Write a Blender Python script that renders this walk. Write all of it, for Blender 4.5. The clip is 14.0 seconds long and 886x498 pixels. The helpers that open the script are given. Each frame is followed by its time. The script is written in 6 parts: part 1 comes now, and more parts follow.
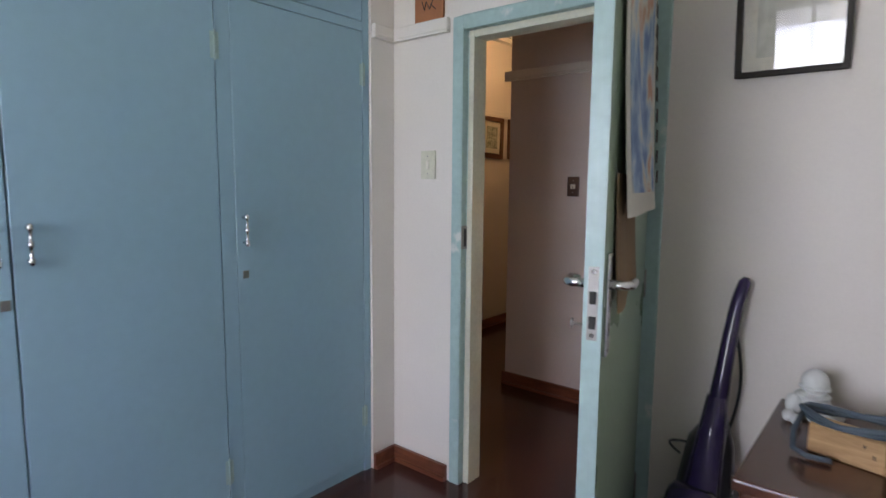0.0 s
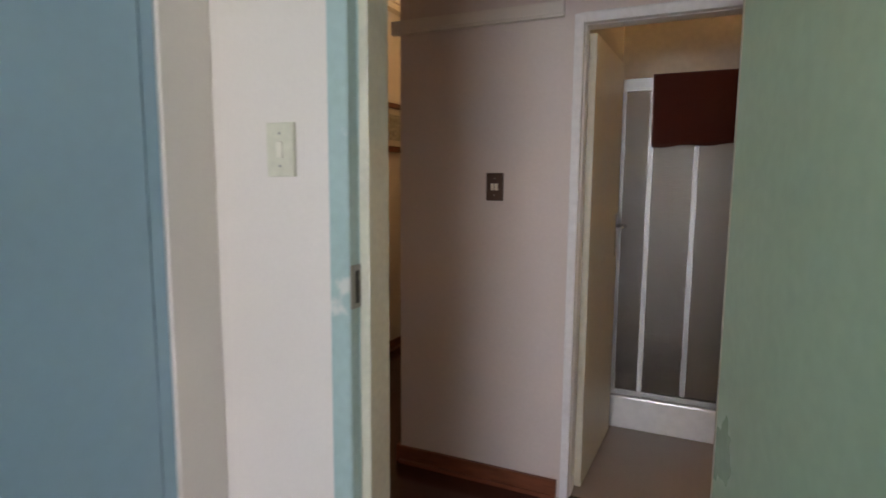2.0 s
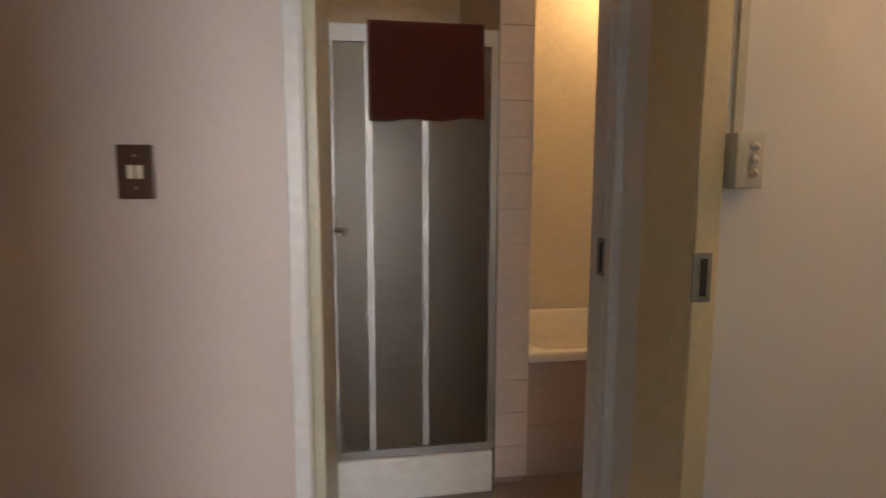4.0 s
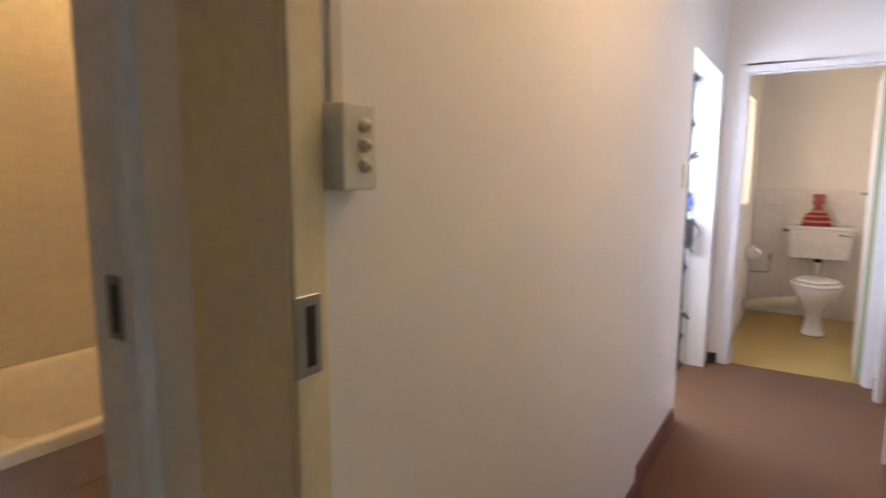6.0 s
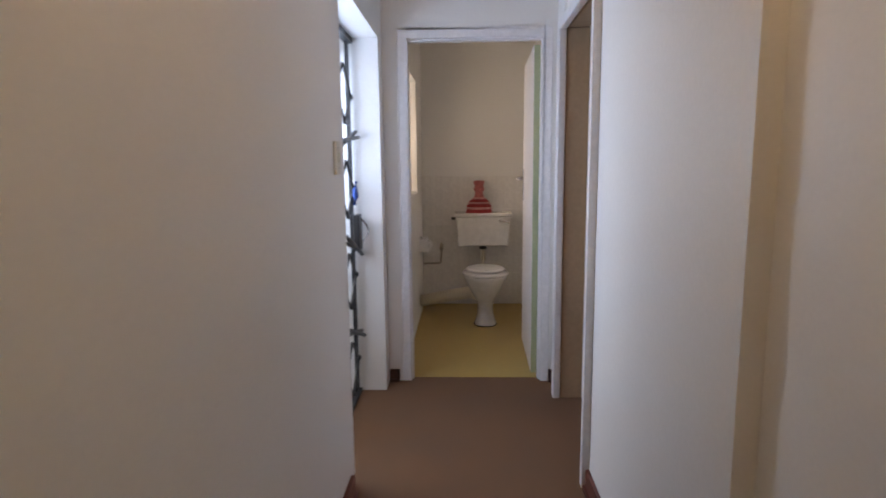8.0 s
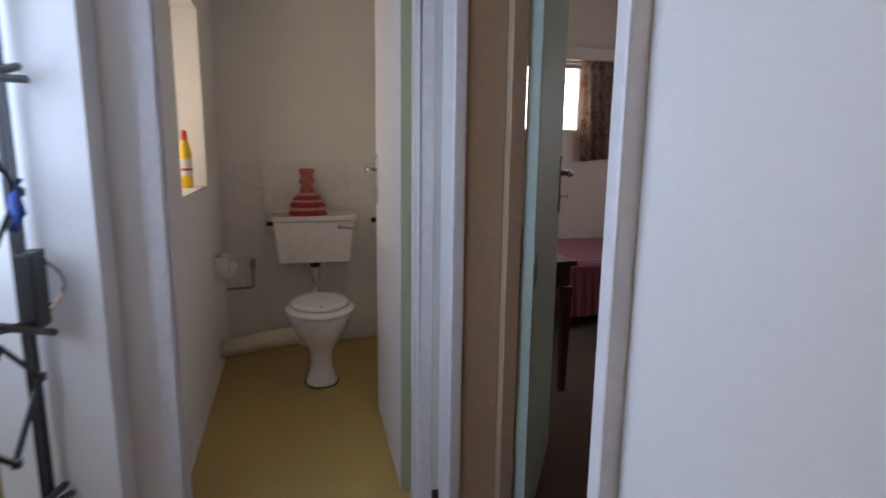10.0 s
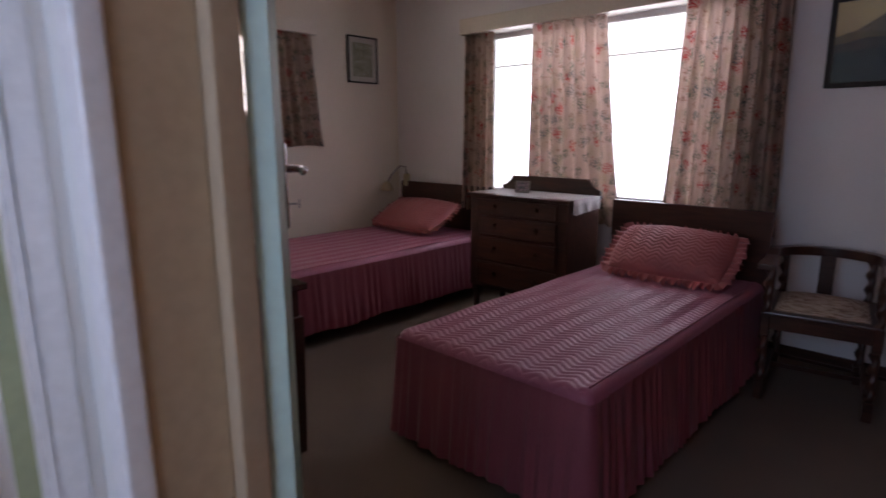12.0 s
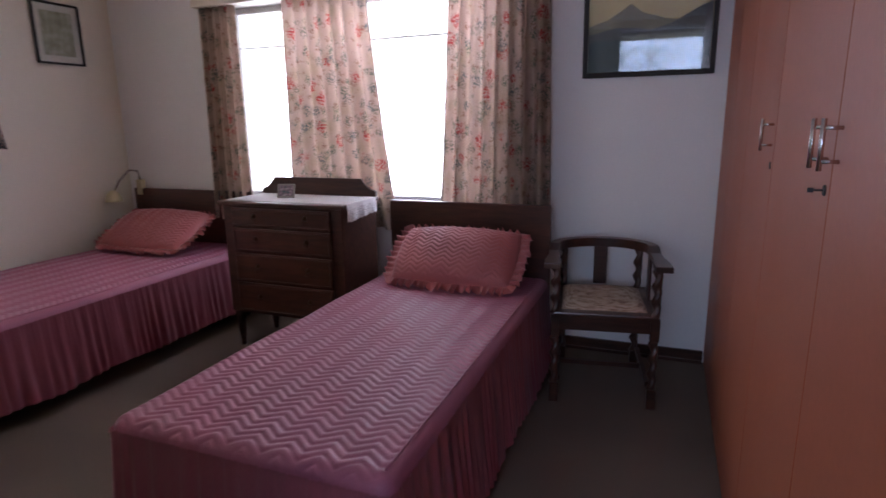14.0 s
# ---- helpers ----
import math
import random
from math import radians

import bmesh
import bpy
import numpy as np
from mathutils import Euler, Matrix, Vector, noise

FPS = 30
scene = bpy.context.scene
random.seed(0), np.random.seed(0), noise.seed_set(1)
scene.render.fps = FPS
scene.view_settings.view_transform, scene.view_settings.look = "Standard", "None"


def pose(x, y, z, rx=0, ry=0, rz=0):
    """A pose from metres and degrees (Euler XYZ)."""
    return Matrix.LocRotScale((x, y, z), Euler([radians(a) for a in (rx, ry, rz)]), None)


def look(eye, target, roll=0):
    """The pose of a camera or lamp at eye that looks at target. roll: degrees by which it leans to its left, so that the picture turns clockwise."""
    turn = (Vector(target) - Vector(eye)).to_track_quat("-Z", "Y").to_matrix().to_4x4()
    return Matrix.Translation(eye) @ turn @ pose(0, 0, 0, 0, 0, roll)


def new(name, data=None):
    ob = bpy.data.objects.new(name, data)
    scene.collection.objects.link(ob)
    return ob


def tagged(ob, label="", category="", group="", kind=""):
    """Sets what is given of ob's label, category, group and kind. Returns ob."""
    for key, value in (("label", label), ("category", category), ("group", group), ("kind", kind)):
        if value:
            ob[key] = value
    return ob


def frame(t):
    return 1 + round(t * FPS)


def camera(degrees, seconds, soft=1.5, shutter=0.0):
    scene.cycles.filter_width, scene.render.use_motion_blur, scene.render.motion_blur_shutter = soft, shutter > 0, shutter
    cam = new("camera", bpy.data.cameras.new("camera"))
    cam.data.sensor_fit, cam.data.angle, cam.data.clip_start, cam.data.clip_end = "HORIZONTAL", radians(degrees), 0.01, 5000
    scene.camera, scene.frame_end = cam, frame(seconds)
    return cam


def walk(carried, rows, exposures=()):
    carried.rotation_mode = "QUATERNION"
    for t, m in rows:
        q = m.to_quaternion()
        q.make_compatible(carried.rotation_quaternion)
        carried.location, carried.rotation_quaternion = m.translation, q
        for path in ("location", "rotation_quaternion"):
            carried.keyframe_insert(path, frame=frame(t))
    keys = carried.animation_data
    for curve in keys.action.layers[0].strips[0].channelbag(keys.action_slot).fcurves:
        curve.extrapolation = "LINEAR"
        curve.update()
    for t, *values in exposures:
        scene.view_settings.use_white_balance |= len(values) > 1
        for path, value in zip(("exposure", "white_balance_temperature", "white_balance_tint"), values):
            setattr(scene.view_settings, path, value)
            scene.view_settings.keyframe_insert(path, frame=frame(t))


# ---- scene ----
cam = camera(75.9, 14.0, 1.5, 0.5)
PATH = [
    (0, (1.944, -1.516, 1.396), (0.684, 0.02, 1.163), 0.5),
    (0.5, (1.736, -1.295, 1.402), (0.49, 0.252, 1.167), 0.5),
    (1, (1.539, -1.066, 1.391), (0.358, 0.531, 1.156), 0.5),
    (1.5, (1.35, -0.839, 1.406), (0.279, 0.833, 1.167), 0.4),
    (2, (1.169, -0.627, 1.404), (0.33, 1.173, 1.164), 0.4),
    (2.2, (1.114, -0.531, 1.391), (0.356, 1.305, 1.154), 0.5),
    (4.3, (0.735, 0.465, 1.363), (1.297, 2.366, 1.117), 0.2),
    (4.5, (0.716, 0.524, 1.361), (1.439, 2.373, 1.118), 0.3),
    (5, (0.742, 0.653, 1.349), (1.868, 2.291, 1.12), 0.3),
    (5.5, (0.877, 0.778, 1.353), (2.29, 2.17, 1.107), 0.3),
    (6, (1.003, 0.88, 1.368), (2.664, 1.962, 1.102), 0.2),
    (6.5, (1.154, 0.953, 1.375), (2.986, 1.707, 1.101), 0.2),
    (7, (1.4, 0.948, 1.36), (3.322, 1.425, 1.075), -0.2),
    (7.2, (1.506, 0.975, 1.329), (3.45, 1.354, 1.051), -0.3),
    (9.3, (3.086, 1.0, 1.319), (5.036, 0.707, 0.985), 0.7),
    (9.5, (3.217, 0.977, 1.298), (5.158, 0.626, 0.969), 1.1),
    (10, (3.58, 0.938, 1.332), (5.481, 0.432, 0.977), 0.7),
    (10.5, (3.852, 0.894, 1.325), (5.668, 0.134, 0.974), 0.7),
    (11, (4.08, 0.819, 1.318), (5.78, -0.171, 0.961), 0.5),
    (11.5, (4.235, 0.75, 1.318), (5.798, -0.438, 0.942), 0.2),
    (11.7, (4.248, 0.765, 1.314), (5.723, -0.531, 0.938), -0.2),
    (12, (4.336, 0.704, 1.324), (5.69, -0.714, 0.927), -0.1),
    (12.5, (4.409, 0.595, 1.328), (5.568, -0.981, 0.911), -0.4),
    (13, (4.485, 0.466, 1.337), (5.487, -1.213, 0.915), -0.6),
    (13.5, (4.566, 0.34, 1.334), (5.421, -1.417, 0.908), -0.7),
    (14, (4.592, 0.225, 1.339), (5.308, -1.592, 0.906), -0.9),
]
walk(cam, [(t, look(eye, target, roll)) for t, eye, target, roll in PATH],
     [(0, -0.15, 6450, 27), (1.0, -0.05, 6600, 24), (2.2, 0.0, 7000, 26), (4.3, 0.4, 7600, 24), (5.2, 0.75, 7400, 22), (6.0, 0.62, 7300, 20), (7.0, 0.0, 7100, 18), (9.3, -0.85, 7000, 16),
      (10.3, -0.93, 6450, 16), (11.0, -1.0, 6150, 16), (11.5, -1.0, 6500, 20), (12.0, -0.85, 6600, 22), (13.0, -0.25, 6300, 20), (14.0, -0.15, 6200, 20)])
# ---- light ----
world = bpy.data.worlds.new("sky")
scene.world = world
world.use_nodes = True
wn = world.node_tree
sky = wn.nodes.new("ShaderNodeTexSky")
sky.sky_type = "NISHITA"
sky.sun_disc = False
sky.sun_elevation = radians(58)
sky.sun_rotation = radians(20)
wn.nodes["Background"].inputs[1].default_value = 0.12
wn.links.new(sky.outputs[0], wn.nodes["Background"].inputs[0])

sun_data = bpy.data.lights.new("sun", "SUN")
sun_data.energy, sun_data.angle, sun_data.color = 3.5, radians(0.5), (1.0, 0.95, 0.86)
sun = new("sun", sun_data)
sun.matrix_basis = look((0, 0, 0), (-math.sin(radians(20)) * math.cos(radians(58)), -math.cos(radians(20)) * math.cos(radians(58)), -math.sin(radians(58))))


def area(name, eye, target, w, h, power, colour):
    d = bpy.data.lights.new(name, "AREA")
    d.shape, d.size, d.size_y, d.energy, d.color = "RECTANGLE", w, h, power, colour
    ob = new(name, d)
    ob.matrix_basis = look(eye, target)
    return ob


def bulb(name, place, power, colour, size=0.06):
    d = bpy.data.lights.new(name, "POINT")
    d.energy, d.color, d.shadow_soft_size = power, colour, size
    ob = new(name, d)
    ob.location = place
    return ob


area("daylight_bedroom_south", (6.42, -3.205, 1.48), (6.42, 0, 0.8), 1.75, 1.2, 52, (0.74, 0.80, 1.0))
area("daylight_bedroom_east", (8.66, -1.25, 1.78), (0, -1.45, 1.3), 0.9, 0.6, 15, (1.0, 0.93, 0.84))
area("daylight_teal_room", (0.95, -3.46, 1.5), (0.8, 0.4, -1.6), 1.5, 1.1, 50, (0.68, 0.77, 1.0))
area("daylight_teal_room_lawn", (0.95, -3.48, 1.5), (0.3, 0.2, 5.2), 1.5, 1.1, 28, (0.80, 1.0, 0.58))
area("daylight_back_door", (4.77, 1.84, 1.50), (4.5, -1.0, 0.9), 0.98, 0.88, 31, (0.51, 0.69, 1.0))
area("daylight_toilet", (6.48, 1.64, 1.5), (6.5, 0, 1.7), 0.6, 0.75, 6.4, (1.0, 0.80, 0.58))
WARM = (1.0, 0.64, 0.27)
bulb("lamp_bathroom", (2.3, 3.3, 2.58), 14, WARM)
bulb("lamp_passage", (-0.65, 2.7, 2.58), 9, WARM)
# warm fill added for the corridor walls; no lamp is known there
bulb("fill_corridor", (2.5, 0.95, 2.58), 13, (1.0, 0.70, 0.40))

# ---- materials ----


def mat(name, colour, rough=0.5, vary=0.06, scale=3.0, grain=60.0, bump=0.05, metal=0.0, stretch=(1, 1, 1), grain_vary=0.05, wear=None, coat=0.0, sheen=0.0):
    """A painted, woven or polished surface: blotches at one scale, grain at another, fine relief."""
    m = bpy.data.materials.new(name)
    m.use_nodes = True
    nt = m.node_tree
    b = nt.nodes["Principled BSDF"]
    tc = nt.nodes.new("ShaderNodeTexCoord")
    mp = nt.nodes.new("ShaderNodeMapping")
    mp.inputs["Scale"].default_value = stretch
    nt.links.new(tc.outputs["Object"], mp.inputs[0])
    n1 = nt.nodes.new("ShaderNodeTexNoise")
    n1.inputs["Scale"].default_value, n1.inputs["Detail"].default_value = scale, 5
    n2 = nt.nodes.new("ShaderNodeTexNoise")
    n2.inputs["Scale"].default_value, n2.inputs["Detail"].default_value = grain, 3
    nt.links.new(mp.outputs[0], n1.inputs["Vector"])
    nt.links.new(mp.outputs[0], n2.inputs["Vector"])
    hsv = nt.nodes.new("ShaderNodeHueSaturation")
    hsv.inputs["Color"].default_value = (*colour, 1)
    a1 = nt.nodes.new("ShaderNodeMapRange")
    a1.inputs[1].default_value, a1.inputs[2].default_value = 0.3, 0.7
    a1.inputs[3].default_value, a1.inputs[4].default_value = 1 - vary, 1 + vary
    a2 = nt.nodes.new("ShaderNodeMapRange")
    a2.inputs[1].default_value, a2.inputs[2].default_value = 0.3, 0.7
    a2.inputs[3].default_value, a2.inputs[4].default_value = 1 - grain_vary, 1 + grain_vary
    mu = nt.nodes.new("ShaderNodeMath")
    mu.operation = "MULTIPLY"
    nt.links.new(n1.outputs[0], a1.inputs[0])
    nt.links.new(n2.outputs[0], a2.inputs[0])
    nt.links.new(a1.outputs[0], mu.inputs[0])
    nt.links.new(a2.outputs[0], mu.inputs[1])
    nt.links.new(mu.outputs[0], hsv.inputs["Value"])
    out = hsv.outputs[0]
    if wear:
        n3 = nt.nodes.new("ShaderNodeTexNoise")
        n3.inputs["Scale"].default_value, n3.inputs["Detail"].default_value = 9, 8
        nt.links.new(mp.outputs[0], n3.inputs["Vector"])
        r = nt.nodes.new("ShaderNodeMapRange")
        r.inputs[1].default_value, r.inputs[2].default_value = 0.64, 0.7
        nt.links.new(n3.outputs[0], r.inputs[0])
        mx = nt.nodes.new("ShaderNodeMix")
        mx.data_type = "RGBA"
        nt.links.new(r.outputs[0], mx.inputs[0])
        nt.links.new(out, mx.inputs[6])
        mx.inputs[7].default_value = (*wear, 1)
        out = mx.outputs[2]
    nt.links.new(out, b.inputs["Base Color"])
    rr = nt.nodes.new("ShaderNodeMapRange")
    rr.inputs[1].default_value, rr.inputs[2].default_value = 0.3, 0.7
    rr.inputs[3].default_value, rr.inputs[4].default_value = max(0.02, rough * 0.85), min(1, rough * 1.15)
    nt.links.new(n1.outputs[0], rr.inputs[0])
    nt.links.new(rr.outputs[0], b.inputs["Roughness"])
    b.inputs["Metallic"].default_value = metal
    b.inputs["Coat Weight"].default_value = coat
    b.inputs["Sheen Weight"].default_value = sheen
    if bump:
        bp = nt.nodes.new("ShaderNodeBump")
        bp.inputs["Strength"].default_value, bp.inputs["Distance"].default_value = bump, 0.01
        ad = nt.nodes.new("ShaderNodeMath")
        nt.links.new(n1.outputs[0], ad.inputs[0])
        nt.links.new(n2.outputs[0], ad.inputs[1])
        nt.links.new(ad.outputs[0], bp.inputs["Height"])
        nt.links.new(bp.outputs[0], b.inputs["Normal"])
    return m


def wood(name, dark, light, rough=0.35, stretch=(1.5, 12, 12), coat=0.1):
    m = bpy.data.materials.new(name)
    m.use_nodes = True
    nt = m.node_tree
    b = nt.nodes["Principled BSDF"]
    tc = nt.nodes.new("ShaderNodeTexCoord")
    mp = nt.nodes.new("ShaderNodeMapping")
    mp.inputs["Scale"].default_value = stretch
    nt.links.new(tc.outputs["Object"], mp.inputs[0])
    n = nt.nodes.new("ShaderNodeTexNoise")
    n.inputs["Scale"].default_value, n.inputs["Detail"].default_value, n.inputs["Distortion"].default_value = 2.2, 8, 1.2
    n2 = nt.nodes.new("ShaderNodeTexNoise")
    n2.inputs["Scale"].default_value, n2.inputs["Detail"].default_value = 14, 4
    nt.links.new(mp.outputs[0], n.inputs["Vector"])
    nt.links.new(mp.outputs[0], n2.inputs["Vector"])
    ad = nt.nodes.new("ShaderNodeMath")
    ad.operation = "MULTIPLY_ADD"
    ad.inputs[1].default_value = 0.35
    nt.links.new(n2.outputs[0], ad.inputs[0])
    nt.links.new(n.outputs[0], ad.inputs[2])
    cr = nt.nodes.new("ShaderNodeValToRGB")
    cr.color_ramp.elements[0].position, cr.color_ramp.elements[0].color = 0.45, (*dark, 1)
    cr.color_ramp.elements[1].position, cr.color_ramp.elements[1].color = 0.85, (*light, 1)
    nt.links.new(ad.outputs[0], cr.inputs[0])
    nt.links.new(cr.outputs[0], b.inputs["Base Color"])
    b.inputs["Roughness"].default_value = rough
    b.inputs["Coat Weight"].default_value = coat
    bp = nt.nodes.new("ShaderNodeBump")
    bp.inputs["Strength"].default_value, bp.inputs["Distance"].default_value = 0.08, 0.004
    nt.links.new(n2.outputs[0], bp.inputs["Height"])
    nt.links.new(bp.outputs[0], b.inputs["Normal"])
    return m


def glass(name, rough=0.0, tint=(1, 1, 1)):
    m = bpy.data.materials.new(name)
    m.use_nodes = True
    b = m.node_tree.nodes["Principled BSDF"]
    b.inputs["Transmission Weight"].default_value = 1
    b.inputs["Base Color"].default_value = (*tint, 1)
    b.inputs["Roughness"].default_value = rough
    b.inputs["IOR"].default_value = 1.45
    return m


M_WALL = mat("cream_wall_paint", (0.72, 0.665, 0.615), 0.55, 0.03, 1.3, 90, 0.025, grain_vary=0.015)
M_WHITE = mat("white_wall_paint", (0.80, 0.79, 0.77), 0.5, 0.03, 1.3, 90, 0.022, grain_vary=0.015)
M_BEDW = mat("yellowed_cream_bedroom_paint", (0.74, 0.67, 0.54), 0.55, 0.03, 1.3, 90, 0.025, grain_vary=0.015)
M_PINKW = mat("pinkish_white_paint", (0.65, 0.565, 0.54), 0.45, 0.03, 1.3, 70, 0.06, grain_vary=0.02)
M_CEIL = mat("ceiling_paint", (0.8, 0.78, 0.73), 0.8, 0.03, 2, 60, 0.03)
M_TEAL = mat("pale_teal_gloss_paint", (0.27, 0.43, 0.53), 0.38, 0.04, 1.1, 25, 0.05, grain_vary=0.02)
M_TEALF = mat("pale_teal_frame_paint", (0.35, 0.48, 0.47), 0.32, 0.05, 2.5, 40, 0.05, wear=(0.6, 0.62, 0.58))
M_MINT = mat("pale_mint_paint", (0.50, 0.64, 0.56), 0.35, 0.05, 2, 40, 0.05)
M_GREEN = mat("pale_green_gloss_paint", (0.31, 0.42, 0.30), 0.3, 0.05, 1.5, 40, 0.04)
M_CREAM = mat("cream_gloss_paint", (0.74, 0.64, 0.43), 0.35, 0.04, 2, 40, 0.05)
M_FRAME = mat("white_gloss_paint", (0.76, 0.75, 0.76), 0.35, 0.04, 2, 40, 0.05)
M_REDF = mat("polished_dark_red_floor", (0.055, 0.018, 0.014), 0.22, 0.25, 2.2, 30, 0.04, grain_vary=0.12, coat=0.2)
M_SKIRT = wood("stained_skirting", (0.11, 0.03, 0.016), (0.2, 0.065, 0.032), 0.3)
M_CARPET = mat("brown_carpet", (0.17, 0.082, 0.038), 0.95, 0.12, 3, 420, 0.5, grain_vary=0.25, sheen=0.03)
M_GREYC = mat("grey_brown_carpet", (0.16, 0.115, 0.082), 0.95, 0.12, 3, 420, 0.5, grain_vary=0.25, sheen=0.05)
M_LINO = mat("ochre_lino", (0.50, 0.35, 0.11), 0.36, 0.02, 1.2, 120, 0.05, grain_vary=0.06)
M_GREYT = mat("grey_vinyl", (0.32, 0.27, 0.24), 0.35, 0.06, 3, 90, 0.04)
M_TILE = mat("pale_glazed_tile", (0.66, 0.58, 0.54), 0.14, 0.03, 2, 30, 0.02)
M_TILEW = mat("cream_glazed_tile", (0.76, 0.72, 0.64), 0.14, 0.03, 2, 30, 0.02)
M_GROUT = mat("tile_grout", (0.44, 0.38, 0.34), 0.9)
M_CERAM = mat("white_ceramic", (0.82, 0.81, 0.79), 0.1, 0.02, 2, 20, 0.0, coat=0.4)
M_CHROME = mat("worn_chrome", (0.62, 0.62, 0.63), 0.18, 0.06, 6, 90, 0.02, metal=1)
M_STEEL = mat("dull_steel", (0.33, 0.32, 0.30), 0.4, 0.15, 12, 120, 0.05, metal=1)
M_DARK = mat("dark_slot", (0.02, 0.018, 0.016), 0.6)
M_BLACKI = mat("black_iron", (0.02, 0.02, 0.022), 0.38, 0.2, 15, 90, 0.1)
M_WOOD = wood("dark_stained_wood", (0.025, 0.010, 0.007), (0.07, 0.026, 0.016), 0.3)
M_WOODR = wood("red_brown_headboard_wood", (0.035, 0.013, 0.008), (0.075, 0.026, 0.015), 0.3)
M_WARD = mat("salmon_brown_melamine", (0.37, 0.115, 0.06), 0.48, 0.04, 1.2, 60, 0.02, grain_vary=0.03)
M_GLASS = glass("window_glass")

# ---- building blocks ----


def box(bm, x0, y0, z0, x1, y1, z1):
    x0, x1, y0, y1, z0, z1 = min(x0, x1), max(x0, x1), min(y0, y1), max(y0, y1), min(z0, z1), max(z0, z1)
    v = [bm.verts.new(p) for p in ((x0, y0, z0), (x1, y0, z0), (x1, y1, z0), (x0, y1, z0), (x0, y0, z1), (x1, y0, z1), (x1, y1, z1), (x0, y1, z1))]
    return [bm.faces.new([v[i] for i in f]) for f in ((0, 3, 2, 1), (4, 5, 6, 7), (0, 1, 5, 4), (1, 2, 6, 5), (2, 3, 7, 6), (3, 0, 4, 7))]


def boxes(*rows):
    bm = bmesh.new()
    for r in rows:
        box(bm, *r)
    return bm


def bevel(bm, width, segments=2):
    bmesh.ops.remove_doubles(bm, verts=bm.verts, dist=1e-5)
    bmesh.ops.bevel(bm, geom=list(bm.edges), offset=width, segments=segments, profile=0.6, affect="EDGES", clamp_overlap=True)
    return bm


def bbox(x0, y0, z0, x1, y1, z1, w=0.004, segments=2):
    return bevel(boxes((x0, y0, z0, x1, y1, z1)), w, segments)


def put(name, bm, material, smooth=False):
    me = bpy.data.meshes.new(name)
    bmesh.ops.recalc_face_normals(bm, faces=bm.faces)
    if smooth:
        for f in bm.faces:
            f.smooth = True
    bm.to_mesh(me)
    bm.free()
    me.materials.append(material)
    return new(name, me)


def part(name, bm, material, parent, label="", smooth=False):
    ob = put(name, bm, material, smooth)
    ob.parent = parent
    return tagged(ob, label)


def setting(name, bm, material, label, category, smooth=False):
    return tagged(put(name, bm, material, smooth), label, category, kind="structure")


def thing(name, label, category, group="", place=(0, 0, 0), turn=0):
    ob = new(name)
    ob.empty_display_size = 0.1
    ob.matrix_basis = pose(*place, 0, 0, turn)
    return tagged(ob, label, category, group)


def lathe(bm, profile, steps=20, centre=(0, 0, 0), axis="z"):
    """A turned body from (radius, height) pairs."""
    rings = []
    for r, h in profile:
        ring = []
        for i in range(steps):
            a = 2 * math.pi * i / steps
            p = (r * math.cos(a), r * math.sin(a), h)
            if axis == "x":
                p = (h, p[0], p[1])
            elif axis == "y":
                p = (p[0], h, p[1])
            ring.append(bm.verts.new((centre[0] + p[0], centre[1] + p[1], centre[2] + p[2])))
        rings.append(ring)
    for a, b in zip(rings, rings[1:]):
        for i in range(steps):
            bm.faces.new((a[i], a[(i + 1) % steps], b[(i + 1) % steps], b[i]))
    bm.faces.new(rings[0][::-1])
    bm.faces.new(rings[-1])
    return bm


def tube(bm, points, radius, steps=8):
    """A round bar along a line of points."""
    pts = [Vector(p) for p in points]
    rings = []
    for i, p in enumerate(pts):
        d = (pts[min(i + 1, len(pts) - 1)] - pts[max(i - 1, 0)]).normalized()
        side = d.cross(Vector((0, 0, 1)) if abs(d.z) < 0.9 else Vector((1, 0, 0))).normalized()
        up = side.cross(d)
        r = radius[i] if isinstance(radius, (list, tuple)) else radius
        rings.append([bm.verts.new(p + r * (math.cos(2 * math.pi * k / steps) * side + math.sin(2 * math.pi * k / steps) * up)) for k in range(steps)])
    for a, b in zip(rings, rings[1:]):
        for k in range(steps):
            bm.faces.new((a[k], a[(k + 1) % steps], b[(k + 1) % steps], b[k]))
    bm.faces.new(rings[0][::-1])
    bm.faces.new(rings[-1])
    return bm


def arc(p, q, bulge, n=8):
    """Points from p to q along a bow that swells by the vector bulge."""
    p, q, b = Vector(p), Vector(q), Vector(bulge)
    return [p.lerp(q, i / n) + b * math.sin(math.pi * i / n) for i in range(n + 1)]


# ---- the house: floors, ceilings, walls ----
TOP = 2.78
setting("ground", boxes((-300, -300, -0.3, 300, 300, -0.16)), mat("dry_garden_ground", (0.16, 0.15, 0.07), 0.95, 0.3, 0.4, 20, 0.3), "sunlit dry lawn and earth round the house", "ground")
setting("floor_bedroom_teal", boxes((-0.62, -3.3, -0.15, 2.45, 0.52, 0)), M_REDF, "polished dark red-brown cement floor", "floor")
setting("floor_hall", boxes((-1.3, 0.52, -0.15, 1.535, 1.80, 0), (-1.3, 1.80, -0.15, -0.10, 5.6, 0)), M_REDF, "polished dark red-brown hall floor", "floor")
setting("floor_corridor", boxes((1.535, 0.30, -0.15, 5.50, 1.70, 0)), M_CARPET, "worn brown carpet of the narrow corridor", "floor")
setting("floor_bathroom", boxes((0.3, 1.80, -0.15, 3.2, 3.6, 0)), M_GREYT, "grey-brown vinyl bathroom floor", "floor")
setting("floor_toilet", boxes((5.50, 0.2, -0.15, 7.5, 1.6, 0.003)), M_LINO, "ochre yellow linoleum toilet floor", "floor")
